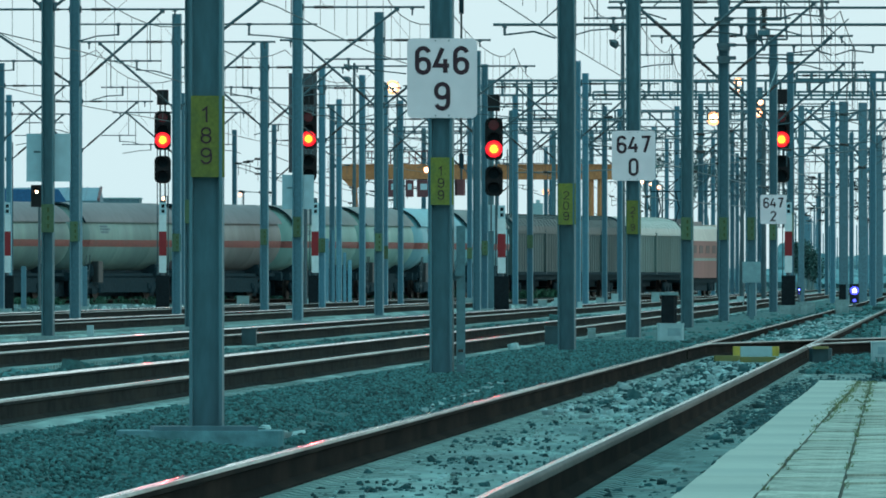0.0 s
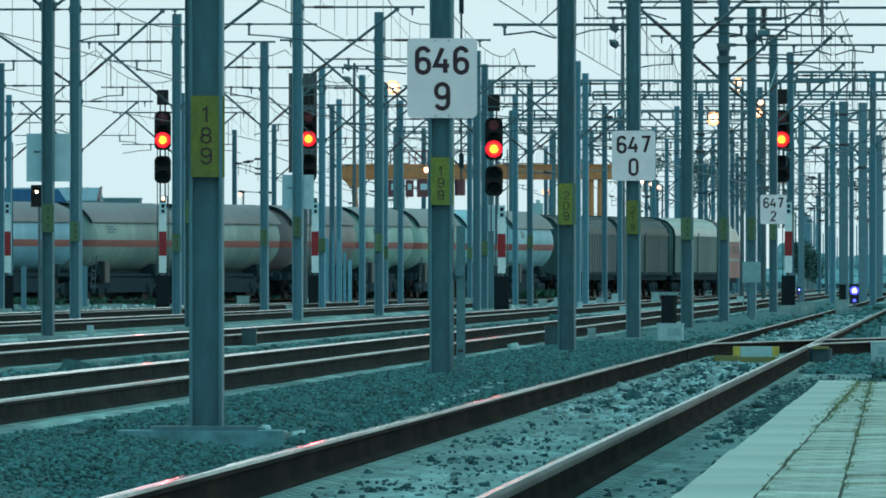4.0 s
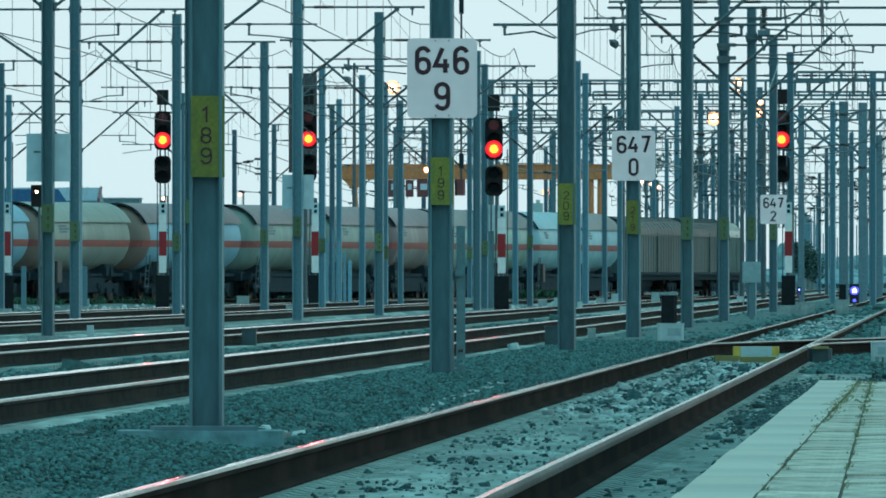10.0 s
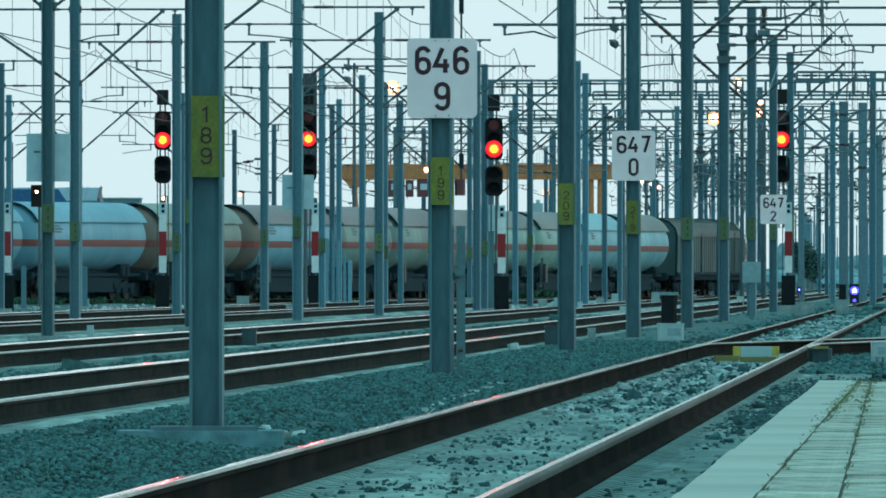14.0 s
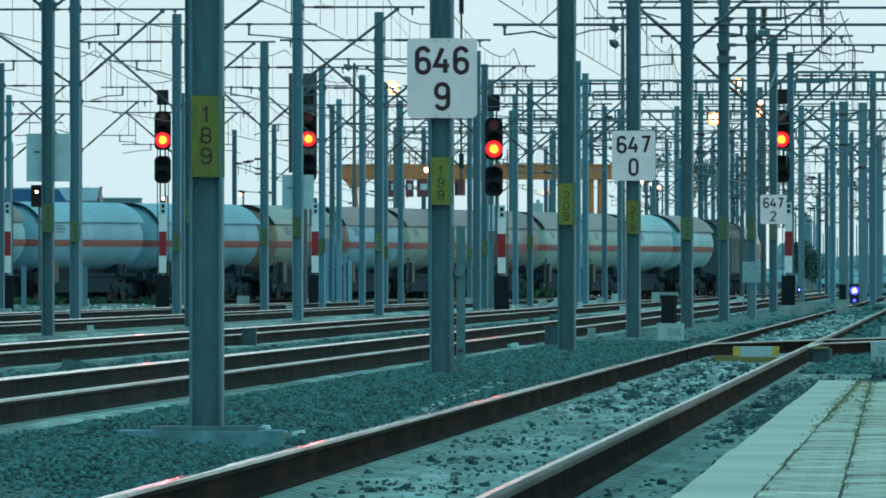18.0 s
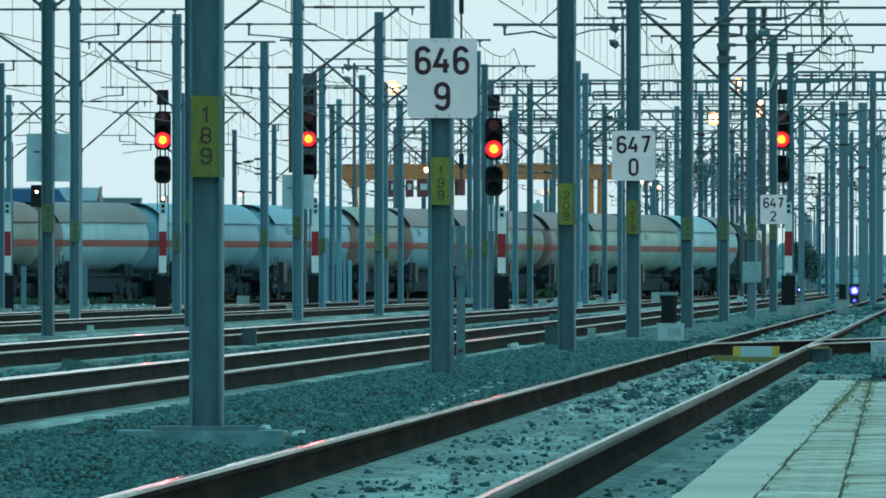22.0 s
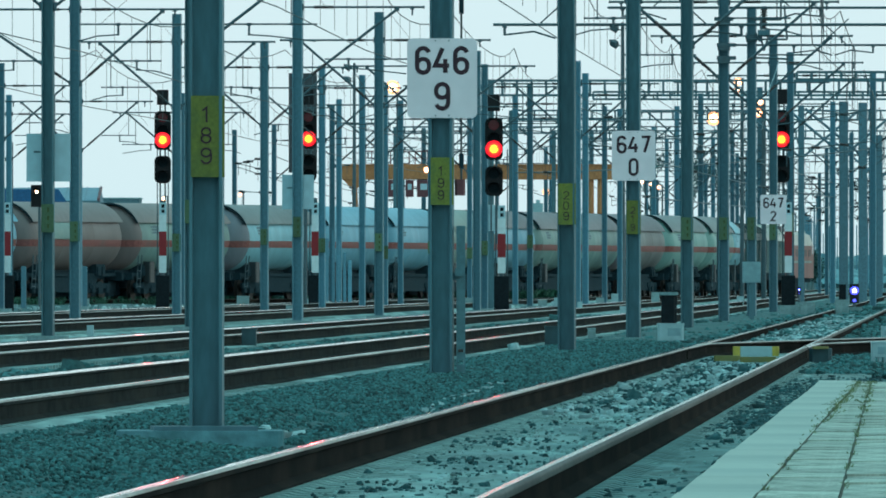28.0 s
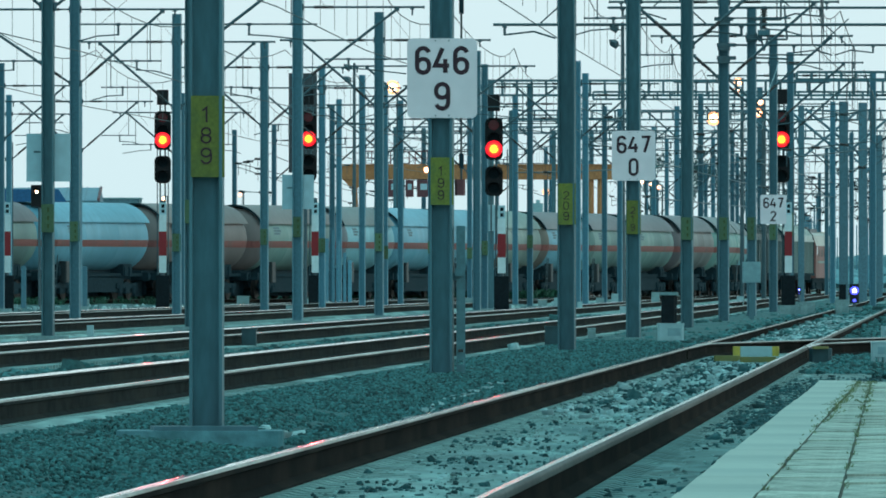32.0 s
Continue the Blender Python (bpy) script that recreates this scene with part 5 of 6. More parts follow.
# ---- buildings beyond ----
def shed(x0, x1, y_eave, y_ridge, d, roof_mat, label):
    a, b = bearing(x0, d).x, bearing(x1, d).x
    s = thing("storage_shed", Vector(((a + b) / 2, d, GROUND)), 0, label=label, category="building")
    w, ze, zr, dp = (b - a) / 2, height(y_eave, d) - GROUND, height(y_ridge, d) - GROUND, 14
    part("wall", Shape().box((0, dp / 2, ze / 2 - 0.1), (2 * w - 0.4, dp, ze + 0.2)), PALE_WALL, s)
    r = Shape().add([(-w, -0.4, ze), (w, -0.4, ze), (w, dp / 2, zr), (-w, dp / 2, zr), (w, dp + 0.4, ze), (-w, dp + 0.4, ze)], [[0, 1, 2, 3], [3, 2, 4, 5], [0, 3, 5], [1, 4, 2], [0, 5, 4, 1]])
    part("roof", r, roof_mat, s, "grey-blue sheet roof")
    part("fascia", Shape().box((0, -0.45, ze - 0.12), (2 * w + 0.1, 0.08, 0.28)), PALE_WALL, s)
    part("blue_awning", Shape().add([(-w, -0.6, ze + 0.05), (w - 1.9, -0.6, ze - 0.05), (w - 2.4, -0.52, zr - 0.14), (-w, -0.52, zr - 0.12)], [[0, 1, 2, 3]]).box((-1.0, -0.5, ze - 0.02), (2 * w - 2.2, 0.06, 0.12)), DEEP_BLUE, s, "deep blue awning along the roof")
    part("gable_trim", Shape().path([(w, -0.45, ze), (w, dp / 2, zr)], 0.10, 5).box((w + 0.02, -0.3, ze - 0.1), (0.1, 0.3, 0.5)), CRANE_DARK, s, "dark maroon gable trim")
    for i in range(int(2 * w / 1.2)):
        part("roof_rib", Shape().add([(-w + 0.6 + 1.2 * i, -0.4, ze + 0.03), (-w + 0.7 + 1.2 * i, -0.4, ze + 0.03), (-w + 0.7 + 1.2 * i, dp / 2, zr + 0.03), (-w + 0.6 + 1.2 * i, dp / 2, zr + 0.03)], [[0, 1, 2, 3]]), roof_mat, s)


shed(-500, 174, 356, 331, 900, BLUE_ROOF, "low shed with a grey-blue roof and deep blue awning")
block = thing("flat_building", bearing(205, 960, GROUND), 0, label="pale blue flat-roofed building beyond the train", category="building")
part("wall", Shape().box((0, 4, (height(352, 960) - GROUND) / 2), ((248 - 165) * 960 / FOCAL, 8, height(352, 960) - GROUND)), PALE_WALL, block)
part("parapet", Shape().box((0, 4, height(351, 960) - GROUND), ((250 - 163) * 960 / FOCAL, 8.2, 0.08)), CABINET, block)
tank = thing("roof_tank", bearing(952, 1080, GROUND), 0, label="grey square tower beyond the train", category="tower")
part("body", Shape().box((0, 0, (height(360, 1080) - GROUND) / 2), (0.75, 0.75, height(360, 1080) - GROUND), 0, 0, 0.05), CABINET, tank)
part("vent", Shape().tube((0, 0, height(362, 1080) - GROUND), (0, 0, height(354, 1080) - GROUND), 0.15, 8), CABINET, tank)

# bare far trees near the end of the yard and a low belt of wood on the horizon
def bare_tree(x, d, top, seed, full=False):
    r = random.Random(seed)
    t = thing("bare_tree", bearing(x, d, GROUND), 0, label="leafy dark tree beyond the end of the yard" if full else "thin-leaved tree beyond the end of the yard", category="tree")
    h = height(top, d) - GROUND
    trunk, twigs, leaves = Shape(), Shape(), Shape()
    trunk.tube((0, 0, -0.2), (0, 0, h * 0.55), 0.22, 8, 0.10)

    def grow(p, way, ln, rad, depth):
        q = p + way * ln
        (trunk if depth > 2 else twigs).tube(p, q, rad, 5, rad * 0.65)
        if depth == 0:
            for _ in range(9 if full else 3):
                c = q + Vector((r.gauss(0, 0.25), r.gauss(0, 0.25), r.gauss(0, 0.25)))
                u, v = Vector((r.gauss(0, 1), r.gauss(0, 1), r.gauss(0, 1))).normalized() * 0.12, Vector((r.gauss(0, 1), r.gauss(0, 1), r.gauss(0, 1))).normalized() * 0.12
                leaves.add([c - u, c + v, c + u, c - v], [[0, 1, 2, 3]])
            return
        for _ in range(3):
            w = (way + Vector((r.uniform(-1, 1), r.uniform(-1, 1), r.uniform(-0.3, 0.8))) * 0.7).normalized()
            grow(q, w, ln * r.uniform(0.62, 0.85), rad * 0.65, depth - 1)
    for z in (0.02, 0.2, 0.35) if full else (0.35,):
        grow(Vector((0, 0, h * z)), Vector((0, 0, 1)), h * 0.2, 0.12, 4)
    part("trunk", trunk, BARK, t)
    part("twig_mass", twigs, BARK, t)["kind"] = "stuff"
    part("crown", leaves, LEAF, t)


for i, (x, d, top) in enumerate(((1414, 1300, 428), (1423, 1350, 438), (1431, 1300, 452), (1438, 1380, 462), (1152, 1150, 262), (1206, 1190, 270), (1252, 1160, 280), (1312, 1220, 300))):
    bare_tree(x, d, top, 30 + i, i < 4)
belt = Shape()
rb = random.Random(9)
for i in range(1500):
    x, d, hh = rb.uniform(-500, 2000), rb.uniform(1900, 2300), rb.uniform(1.0, 2.6)
    c = bearing(x, d, GROUND)
    belt.lathe([(-0.3, 1.6), (hh * 0.4, rb.uniform(1.8, 3.2)), (hh * 0.8, rb.uniform(1.6, 2.6)), (hh, 0.9), (hh * 1.02, 0.0)], "z", c, 8)
row = Shape()
for i in range(15):
    x = 1419 + 4.2 * i
    D = 1 / (1 / 1500 - i * (1 / 1500 - 1 / 3600) / 14)
    row.box(bearing(x, D, 4.0), (0.16, 0.1, 8.6))
for i in range(46):
    D = rb.uniform(1350, 2500)
    row.box(bearing(rb.uniform(1392, 1566), D, 4.0), (0.17, 0.1, rb.uniform(6.5, 9.5)))
tagged(part("far_mast_row", row, HAZE_PALE), "receding row of very far pale catenary masts", "catenary masts", kind="stuff")
for i in range(420):
    x = rb.uniform(1385, 1900)
    d, hh = rb.uniform(2400, 2700), rb.uniform(0.6, 1.05) * (7.6 - 2.6 * min(max((x - 1400) / 60, 0), 1))
    belt.lathe([(-0.3, 1.0), (hh * 0.4, rb.uniform(1.2, 2.2)), (hh * 0.8, rb.uniform(0.9, 1.6)), (hh, 0.5), (hh * 1.02, 0.0)], "z", bearing(x, d, GROUND), 7)
TAIL = Vector((-16.74, 668.0)), Vector((-1.81, 722.7))
scrub = []
for i in range(420):
    u = rb.uniform(-0.8, 1.6)
    c = TAIL[0].lerp(TAIL[1], u) + Vector((-0.2 + rb.uniform(-0.5, 0.5), 5.0 + rb.uniform(0, 6)))
    scrub.append(Vector((c.x, c.y, GROUND)))
tagged(blades("low_scrub", WEED, scrub, 0.62, 16, 8), "dark green scrub behind the train track", "weeds", kind="stuff")
tagged(part("tree_belt", belt, FAR_TREES), "low belt of far trees on the horizon, coloured pale for haze", "trees", kind="stuff")

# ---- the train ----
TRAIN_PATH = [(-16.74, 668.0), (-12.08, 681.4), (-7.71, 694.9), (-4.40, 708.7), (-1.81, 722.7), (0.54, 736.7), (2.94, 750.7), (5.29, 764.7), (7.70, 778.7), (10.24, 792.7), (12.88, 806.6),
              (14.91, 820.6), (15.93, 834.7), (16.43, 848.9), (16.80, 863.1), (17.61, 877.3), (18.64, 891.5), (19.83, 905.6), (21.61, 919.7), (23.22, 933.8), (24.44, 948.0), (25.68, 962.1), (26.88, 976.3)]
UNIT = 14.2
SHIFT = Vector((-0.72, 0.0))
TRAIN_Z = -0.04


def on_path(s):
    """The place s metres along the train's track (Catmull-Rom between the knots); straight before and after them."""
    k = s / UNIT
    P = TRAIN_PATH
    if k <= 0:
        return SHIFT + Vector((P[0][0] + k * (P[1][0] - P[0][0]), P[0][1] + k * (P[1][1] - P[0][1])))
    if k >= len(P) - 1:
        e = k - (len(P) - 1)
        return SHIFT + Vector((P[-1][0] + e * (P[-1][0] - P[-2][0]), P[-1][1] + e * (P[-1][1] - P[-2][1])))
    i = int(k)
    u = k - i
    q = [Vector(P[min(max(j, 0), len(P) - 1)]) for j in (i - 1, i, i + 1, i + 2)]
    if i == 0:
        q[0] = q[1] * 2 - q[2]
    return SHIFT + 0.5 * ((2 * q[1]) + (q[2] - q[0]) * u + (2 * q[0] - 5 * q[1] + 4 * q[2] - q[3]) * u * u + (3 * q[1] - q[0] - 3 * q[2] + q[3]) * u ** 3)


def train_pose(s, pivot):
    a, b = on_path(s - pivot), on_path(s + pivot)
    c = (a + b) / 2
    return Matrix.Translation((c.x, c.y, TRAIN_Z)) @ Matrix.Rotation(math.atan2(b.y - a.y, b.x - a.x), 4, "Z")


def train_way(t):
    return -0.77 + UNIT * (0.2474 * t + 0.00088 * ((t - 2.5) ** 2 - 6.25))


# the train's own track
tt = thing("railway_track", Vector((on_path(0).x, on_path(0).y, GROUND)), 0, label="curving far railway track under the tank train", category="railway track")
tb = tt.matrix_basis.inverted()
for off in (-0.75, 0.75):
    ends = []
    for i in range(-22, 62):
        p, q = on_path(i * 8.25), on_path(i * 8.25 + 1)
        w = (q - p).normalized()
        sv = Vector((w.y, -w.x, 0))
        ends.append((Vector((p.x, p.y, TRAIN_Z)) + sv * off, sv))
    # tops coloured dark as well, for the shade below the wagons
    r = part("rail", Shape().sweep(RAIL, ends, RAIL_MATS), [RAIL_SIDE, RAIL_SHADE, RAIL_SHADE], tt, "rusty rail with a polished top")
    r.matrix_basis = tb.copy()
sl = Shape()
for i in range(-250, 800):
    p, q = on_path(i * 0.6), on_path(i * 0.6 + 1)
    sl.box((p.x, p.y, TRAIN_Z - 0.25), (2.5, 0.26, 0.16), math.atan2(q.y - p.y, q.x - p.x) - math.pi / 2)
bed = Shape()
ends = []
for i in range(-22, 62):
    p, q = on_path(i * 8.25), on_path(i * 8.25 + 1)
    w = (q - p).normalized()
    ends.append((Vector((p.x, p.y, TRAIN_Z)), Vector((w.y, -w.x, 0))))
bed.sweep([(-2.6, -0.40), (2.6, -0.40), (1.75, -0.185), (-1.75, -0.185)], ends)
bed = part("track_bed", bed, TRAIN_SHADE, tt, "dark ballast bed with the train's shade in its colour")
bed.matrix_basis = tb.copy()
sl = part("sleeper_run", sl, TRAIN_SHADE, tt)
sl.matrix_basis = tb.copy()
sl["kind"] = "stuff"


def wheelset_mesh():
    s = Shape()
    prof = [(-1.0, 0.0), (-1.0, 0.08), (-0.82, 0.08), (-0.82, 0.16), (-0.80, 0.40), (-0.82, 0.46), (-0.69, 0.46), (-0.67, 0.49), (-0.66, 0.40), (-0.69, 0.16), (-0.69, 0.08)]
    s.lathe(prof + [(-h, r) for h, r in reversed(prof)], "y", (0, 0, 0), 20)
    return mesh_of("wheelset", s, WHEEL)


WHEELSET = wheelset_mesh()
WHEELS = []
BOGIE = Shape()
for y in (-1.02, 1.02):
    BOGIE.box((0, y, 0.62), (2.6, 0.14, 0.22), 0, 0, 0.03).box((0, y, 0.42), (0.6, 0.2, 0.3))
    for x in (-0.9, 0.9):
        BOGIE.box((x, y, 0.47), (0.36, 0.22, 0.34), 0, 0, 0.05).tube((x - 0.26, y, 0.5), (x - 0.26, y, 0.75), 0.09, 8).tube((x + 0.26, y, 0.5), (x + 0.26, y, 0.75), 0.09, 8)
BOGIE.box((0, 0, 0.68), (0.5, 2.1, 0.25))
BOGIE_MESH = mesh_of("bogie", BOGIE, UNDER)
BUFFER = Shape().tube((0, 0, 0), (0.42, 0, 0), 0.09, 10).tube((0.42, 0, 0), (0.5, 0, 0), 0.22, 14)
BUFFER_MESH = mesh_of("buffer", BUFFER, UNDER, True)


def running_gear(w, half, pivot):
    for x in (-pivot, pivot):
        b = part("bogie", BOGIE_MESH, None, w, "grimy black bogie")
        b.matrix_basis = pose(x, 0, 0)
        for q in (-0.9, 0.9):
            ws = part("wheelset", WHEELSET, None, b)
            ws.matrix_basis = pose(q, 0, 0.46)
            WHEELS.append((ws, q))
    for x, rz in ((half - 0.5, 0), (-half + 0.5, 180)):
        for y in (-0.87, 0.87):
            part("buffer", BUFFER_MESH, None, w).matrix_basis = pose(x, y, 1.05, 0, 0, rz)


def paint(name, c, dirt=(0.10, 0.10, 0.09), amount=0.45, cool=(0.89, 1.19, 1.27)):
    # cool: bluer tint on the coats, haze over the train in their colour
    c, dirt = [(q[0] * cool[0], q[1] * cool[1], q[2] * cool[2]) for q in (c, dirt)]
    return material(name, c, 0.5, grain=3, vary=0.10, coarse=0.35, stain=(dirt, amount), stretch=(1.0, 1, 0.35), bump=0.03)


CREAM = paint("grimy_cream_paint", (0.225, 0.272, 0.236), (0.14, 0.160, 0.145), 0.8)
ICE = paint("grimy_white_paint", (0.205, 0.355, 0.425), (0.15, 0.262, 0.315), 0.7)
BEIGE = paint("dusty_beige_paint", (0.27, 0.27, 0.225), (0.18, 0.18, 0.155), 0.6)
DUSTY_BROWN = paint("dusty_brown_grey_paint", (0.225, 0.228, 0.212), (0.15, 0.138, 0.132), 0.8, (1.02, 1.05, 1.10))
BROWN = paint("brown_grime", (0.215, 0.175, 0.160), (0.16, 0.128, 0.122), 0.6, (1.02, 1.05, 1.10))
TAUPE = paint("taupe_sunshield", (0.185, 0.163, 0.165), (0.11, 0.10, 0.105), 0.6, (1.02, 1.05, 1.10))
DUSTY_TAUPE = paint("dusty_taupe_sunshield", (0.178, 0.195, 0.186), (0.115, 0.128, 0.124), 0.6, (1.02, 1.05, 1.10))
RUST = paint("rusty_end", (0.205, 0.175, 0.14), (0.135, 0.125, 0.11), 0.6, (1.02, 1.05, 1.10))
HOODGREY = paint("dull_hood_grey", (0.058, 0.092, 0.090), (0.042, 0.052, 0.048), 0.8)
HOODTOP = paint("taupe_hood_roof", (0.085, 0.084, 0.078), (0.055, 0.058, 0.055), 0.6)
CLEAN = paint("clean_white_paint", (0.275, 0.425, 0.455), (0.19, 0.30, 0.335), 0.6)
PALE_END = paint("dusty_pale_end", (0.215, 0.240, 0.262), (0.165, 0.150, 0.155), 0.7, (1.02, 1.05, 1.10))
CLEAN_CREAM = paint("clean_cream_paint", (0.28, 0.37, 0.315), (0.18, 0.245, 0.215), 0.6)
HOODLIGHT = paint("pale_hood_side", (0.120, 0.165, 0.150), (0.085, 0.110, 0.098), 0.8)
HOODROOF = material("silvery_hood_roof", (0.50, 0.55, 0.51), 0.38, 0.15, grain=3, vary=0.1, coarse=0.35, stain=((0.42, 0.46, 0.42), 0.6), bump=0.03)
LOCO_RED = paint("faded_loco_red", (0.28, 0.105, 0.090), (0.21, 0.10, 0.085), 0.6, (1, 1, 1))
GRILLE = paint("dull_red_grille", (0.10, 0.055, 0.048), (0.07, 0.045, 0.04), 0.5, (1, 1, 1))
LOCO_CREAM = paint("cream_cab_paint", (0.60, 0.54, 0.48), (0.42, 0.37, 0.33), 0.5, (1, 1, 1))
GRIME = paint("oily_grime", (0.035, 0.05, 0.055), (0.02, 0.028, 0.03), 0.6, (1, 1, 1))
LETTERING = material("faded_dark_lettering", (0.12, 0.19, 0.22), 0.7)
WINDOW = material("dark_cab_glass", (0.02, 0.025, 0.03), 0.1, vary=0.05, bump=0)


def tank_wagon(length, body, shield, cap, label, patch=False):
    w = thing("tank_wagon", Vector((0, 0, 0)), 0, label=label, category="tank wagon", group="wagons of the tank train")
    half = length / 2
    e, R, cz = half - 0.72, 1.50, 2.78
    head = [(0.0, 1.0), (0.22, 0.965), (0.38, 0.86), (0.52, 0.66), (0.60, 0.40), (0.63, 0.0)]
    part("tank_barrel", Shape().lathe([(-e + 0.63, R), (-e * 0.34, R), (-e * 0.33, R + 0.008), (-e * 0.325, R + 0.008), (-e * 0.32, R), (e * 0.32, R), (e * 0.325, R + 0.008), (e * 0.33, R + 0.008), (e * 0.34, R), (e - 0.63, R)], "x", (0, 0, cz), 48), body, w, "", True)
    part("tank_end", Shape().lathe([(-e + 0.63 - a, R * k + 0.001) for a, k in head], "x", (0, 0, cz), 48), cap, w, "grimy domed tank end", True)
    part("tank_end", Shape().lathe([(e - 0.63 + a, R * k + 0.001) for a, k in head], "x", (0, 0, cz), 48), body, w, "", True)
    a0 = math.radians(-5.9)
    for c in (0, math.pi):
        mid = math.radians(-9.2) if c == 0 else math.pi + math.radians(9.2)
        part("band", Shape().lathe([(-e + 0.60, R + 0.012), (e - 0.60, R + 0.012)], "x", (0, 0, cz), 6, mid + a0, mid - a0), STRIPE, w, "orange band along the tank")
    rim = [(a, R * k) for a, k in head if k > 0.3]
    for side in (1, -1):
        lo, hi = -0.395, -0.085
        ring = Shape().add([(-e + 0.63 - a - 0.010, side * math.sqrt(max(r * r - z * z, 0.0)) * 1.006, cz + z) for a, r in rim for z in (lo, hi)], [[2 * i, 2 * i + 1, 2 * i + 3, 2 * i + 2] for i in range(len(rim) - 1)])
        part("end_band", ring, STRIPE, w, "orange band carried round the tank end")
    arc0, arc1 = math.radians(26), math.radians(154)
    sh = Shape()
    for r in (R + 0.11, R + 0.085):
        sh.lathe([(-e + 0.25, r), (e - 0.25, r)], "x", (0, 0, cz), 26, arc0, arc1)
    n = 27
    for x in (-e + 0.25, e - 0.25):
        sh.lathe([(x, R + 0.11), (x, R + 0.085)], "x", (0, 0, cz), 26, arc0, arc1)
    part("sunshield", sh, shield, w, "curved sheet sunshield", True)
    lip = Shape()
    for x in np.arange(-e + 0.25, e, (2 * e - 0.5) / 8):
        lip.lathe([(x - 0.025, R + 0.115), (x + 0.025, R + 0.115)], "x", (0, 0, cz), 20, arc0, arc1)
    part("shield_joint", lip, shield, w)
    # Dark tube put where the gap between shield and tank is shaded.
    rim = Shape()
    for x in (-e + 0.25,):
        for k in range(20):
            b0, b1 = arc0 + (arc1 - arc0) * k / 20, arc0 + (arc1 - arc0) * (k + 1) / 20
            rim.tube((x, (R + 0.07) * math.cos(b0), cz + (R + 0.07) * math.sin(b0)), (x, (R + 0.07) * math.cos(b1), cz + (R + 0.07) * math.sin(b1)), 0.045, 5)
    part("shield_gap_shade", rim, UNDER, w, "dark rim standing for the shaded gap under the shield")
    if patch:
        # curved cream sheet just off the barrel, near its rear end
        part("cream_patch", Shape().lathe([(-e + 1.2, R + 0.10), (-e + 5.5, R + 0.10)], "x", (0, 0, cz), 8, math.radians(-178), math.radians(-205)), CREAM, w, "cream patch")
    for k in range(3):
        a1 = math.radians(170 - 5 * k)
        part("lettering_bar", Shape().lathe([(-e + 2.0, R + 0.012), (-e + 3.0 + 0.25 * (k % 2), R + 0.012)], "x", (0, 0, cz), 2, a1 - 0.03, a1 + 0.03), LETTERING, w, "illegible dark lettering")
    frame_s = Shape().box((0, 0, 1.10), (length - 1.2, 0.9, 0.48)).box((0, -0.95, 1.12), (length - 1.2, 0.1, 0.14)).box((0, 0.95, 1.12), (length - 1.2, 0.1, 0.14))
    for x in (-half + 0.62, half - 0.62):
        frame_s.box((x, 0, 1.05), (0.2, 2.6, 0.34))
    for x in (-half + 2.6, -half + 3.2, half - 3.2, half - 2.6):
        frame_s.box((x, 0, 1.28), (0.35, 2.3, 0.4))
    part("underframe", frame_s, UNDER, w, "grimy black underframe")
    # Side gear and sill are made deep to fill the shaded gap below.
    part("side_gear", Shape().box((0, -0.95, 0.66), (length - 6.4, 0.12, 0.66)).box((0, 0.95, 0.60), (length - 6.0, 0.12, 0.74)), UNDER, w)
    part("brake_gear", Shape().tube((-1.8, 0.3, 0.75), (1.2, 0.3, 0.75), 0.25, 10).box((2.2, -0.5, 0.7), (1.4, 0.9, 0.5)).box((-2.6, -0.7, 0.6), (0.9, 0.5, 0.5)), UNDER, w)
    part("sill_shade_fill", Shape().box((0, 0.1, 0.56), (length - 1.5, 0.35, 0.84)).box((-half + 2.9, 0.35, 0.55), (3.4, 0.3, 0.75)).box((half - 2.9, 0.35, 0.55), (3.4, 0.3, 0.75)).box((-half + 2.9, 0, 0.5), (2.2, 0.5, 0.6)).box((half - 2.9, 0, 0.5), (2.2, 0.5, 0.6)), UNDER, w)
    part("valve_cabinet", Shape().box((-half + 3.0, -1.22, 1.25), (0.6, 0.35, 0.95), 0, 0, 0.04), GRIME, w, "grimy grey valve cabinet")
    lad = Shape()
    for x in (-half + 1.0, -half + 1.45):
        lad.tube((x, -1.35, 0.5), (x, -1.45, 2.0), 0.025, 5)
    for z in (0.6, 0.95, 1.3, 1.65):
        lad.tube((-half + 1.0, -1.38, z), (-half + 1.45, -1.38, z), 0.02, 5)
    part("ladder", lad, TUBE, w)
    part("saddle", Shape().box((-half + 2.9, 0, 1.35), (1.1, 2.2, 0.5)).box((half - 2.9, 0, 1.35), (1.1, 2.2, 0.5)), UNDER, w)
    running_gear(w, half, half - 2.9)
    return w


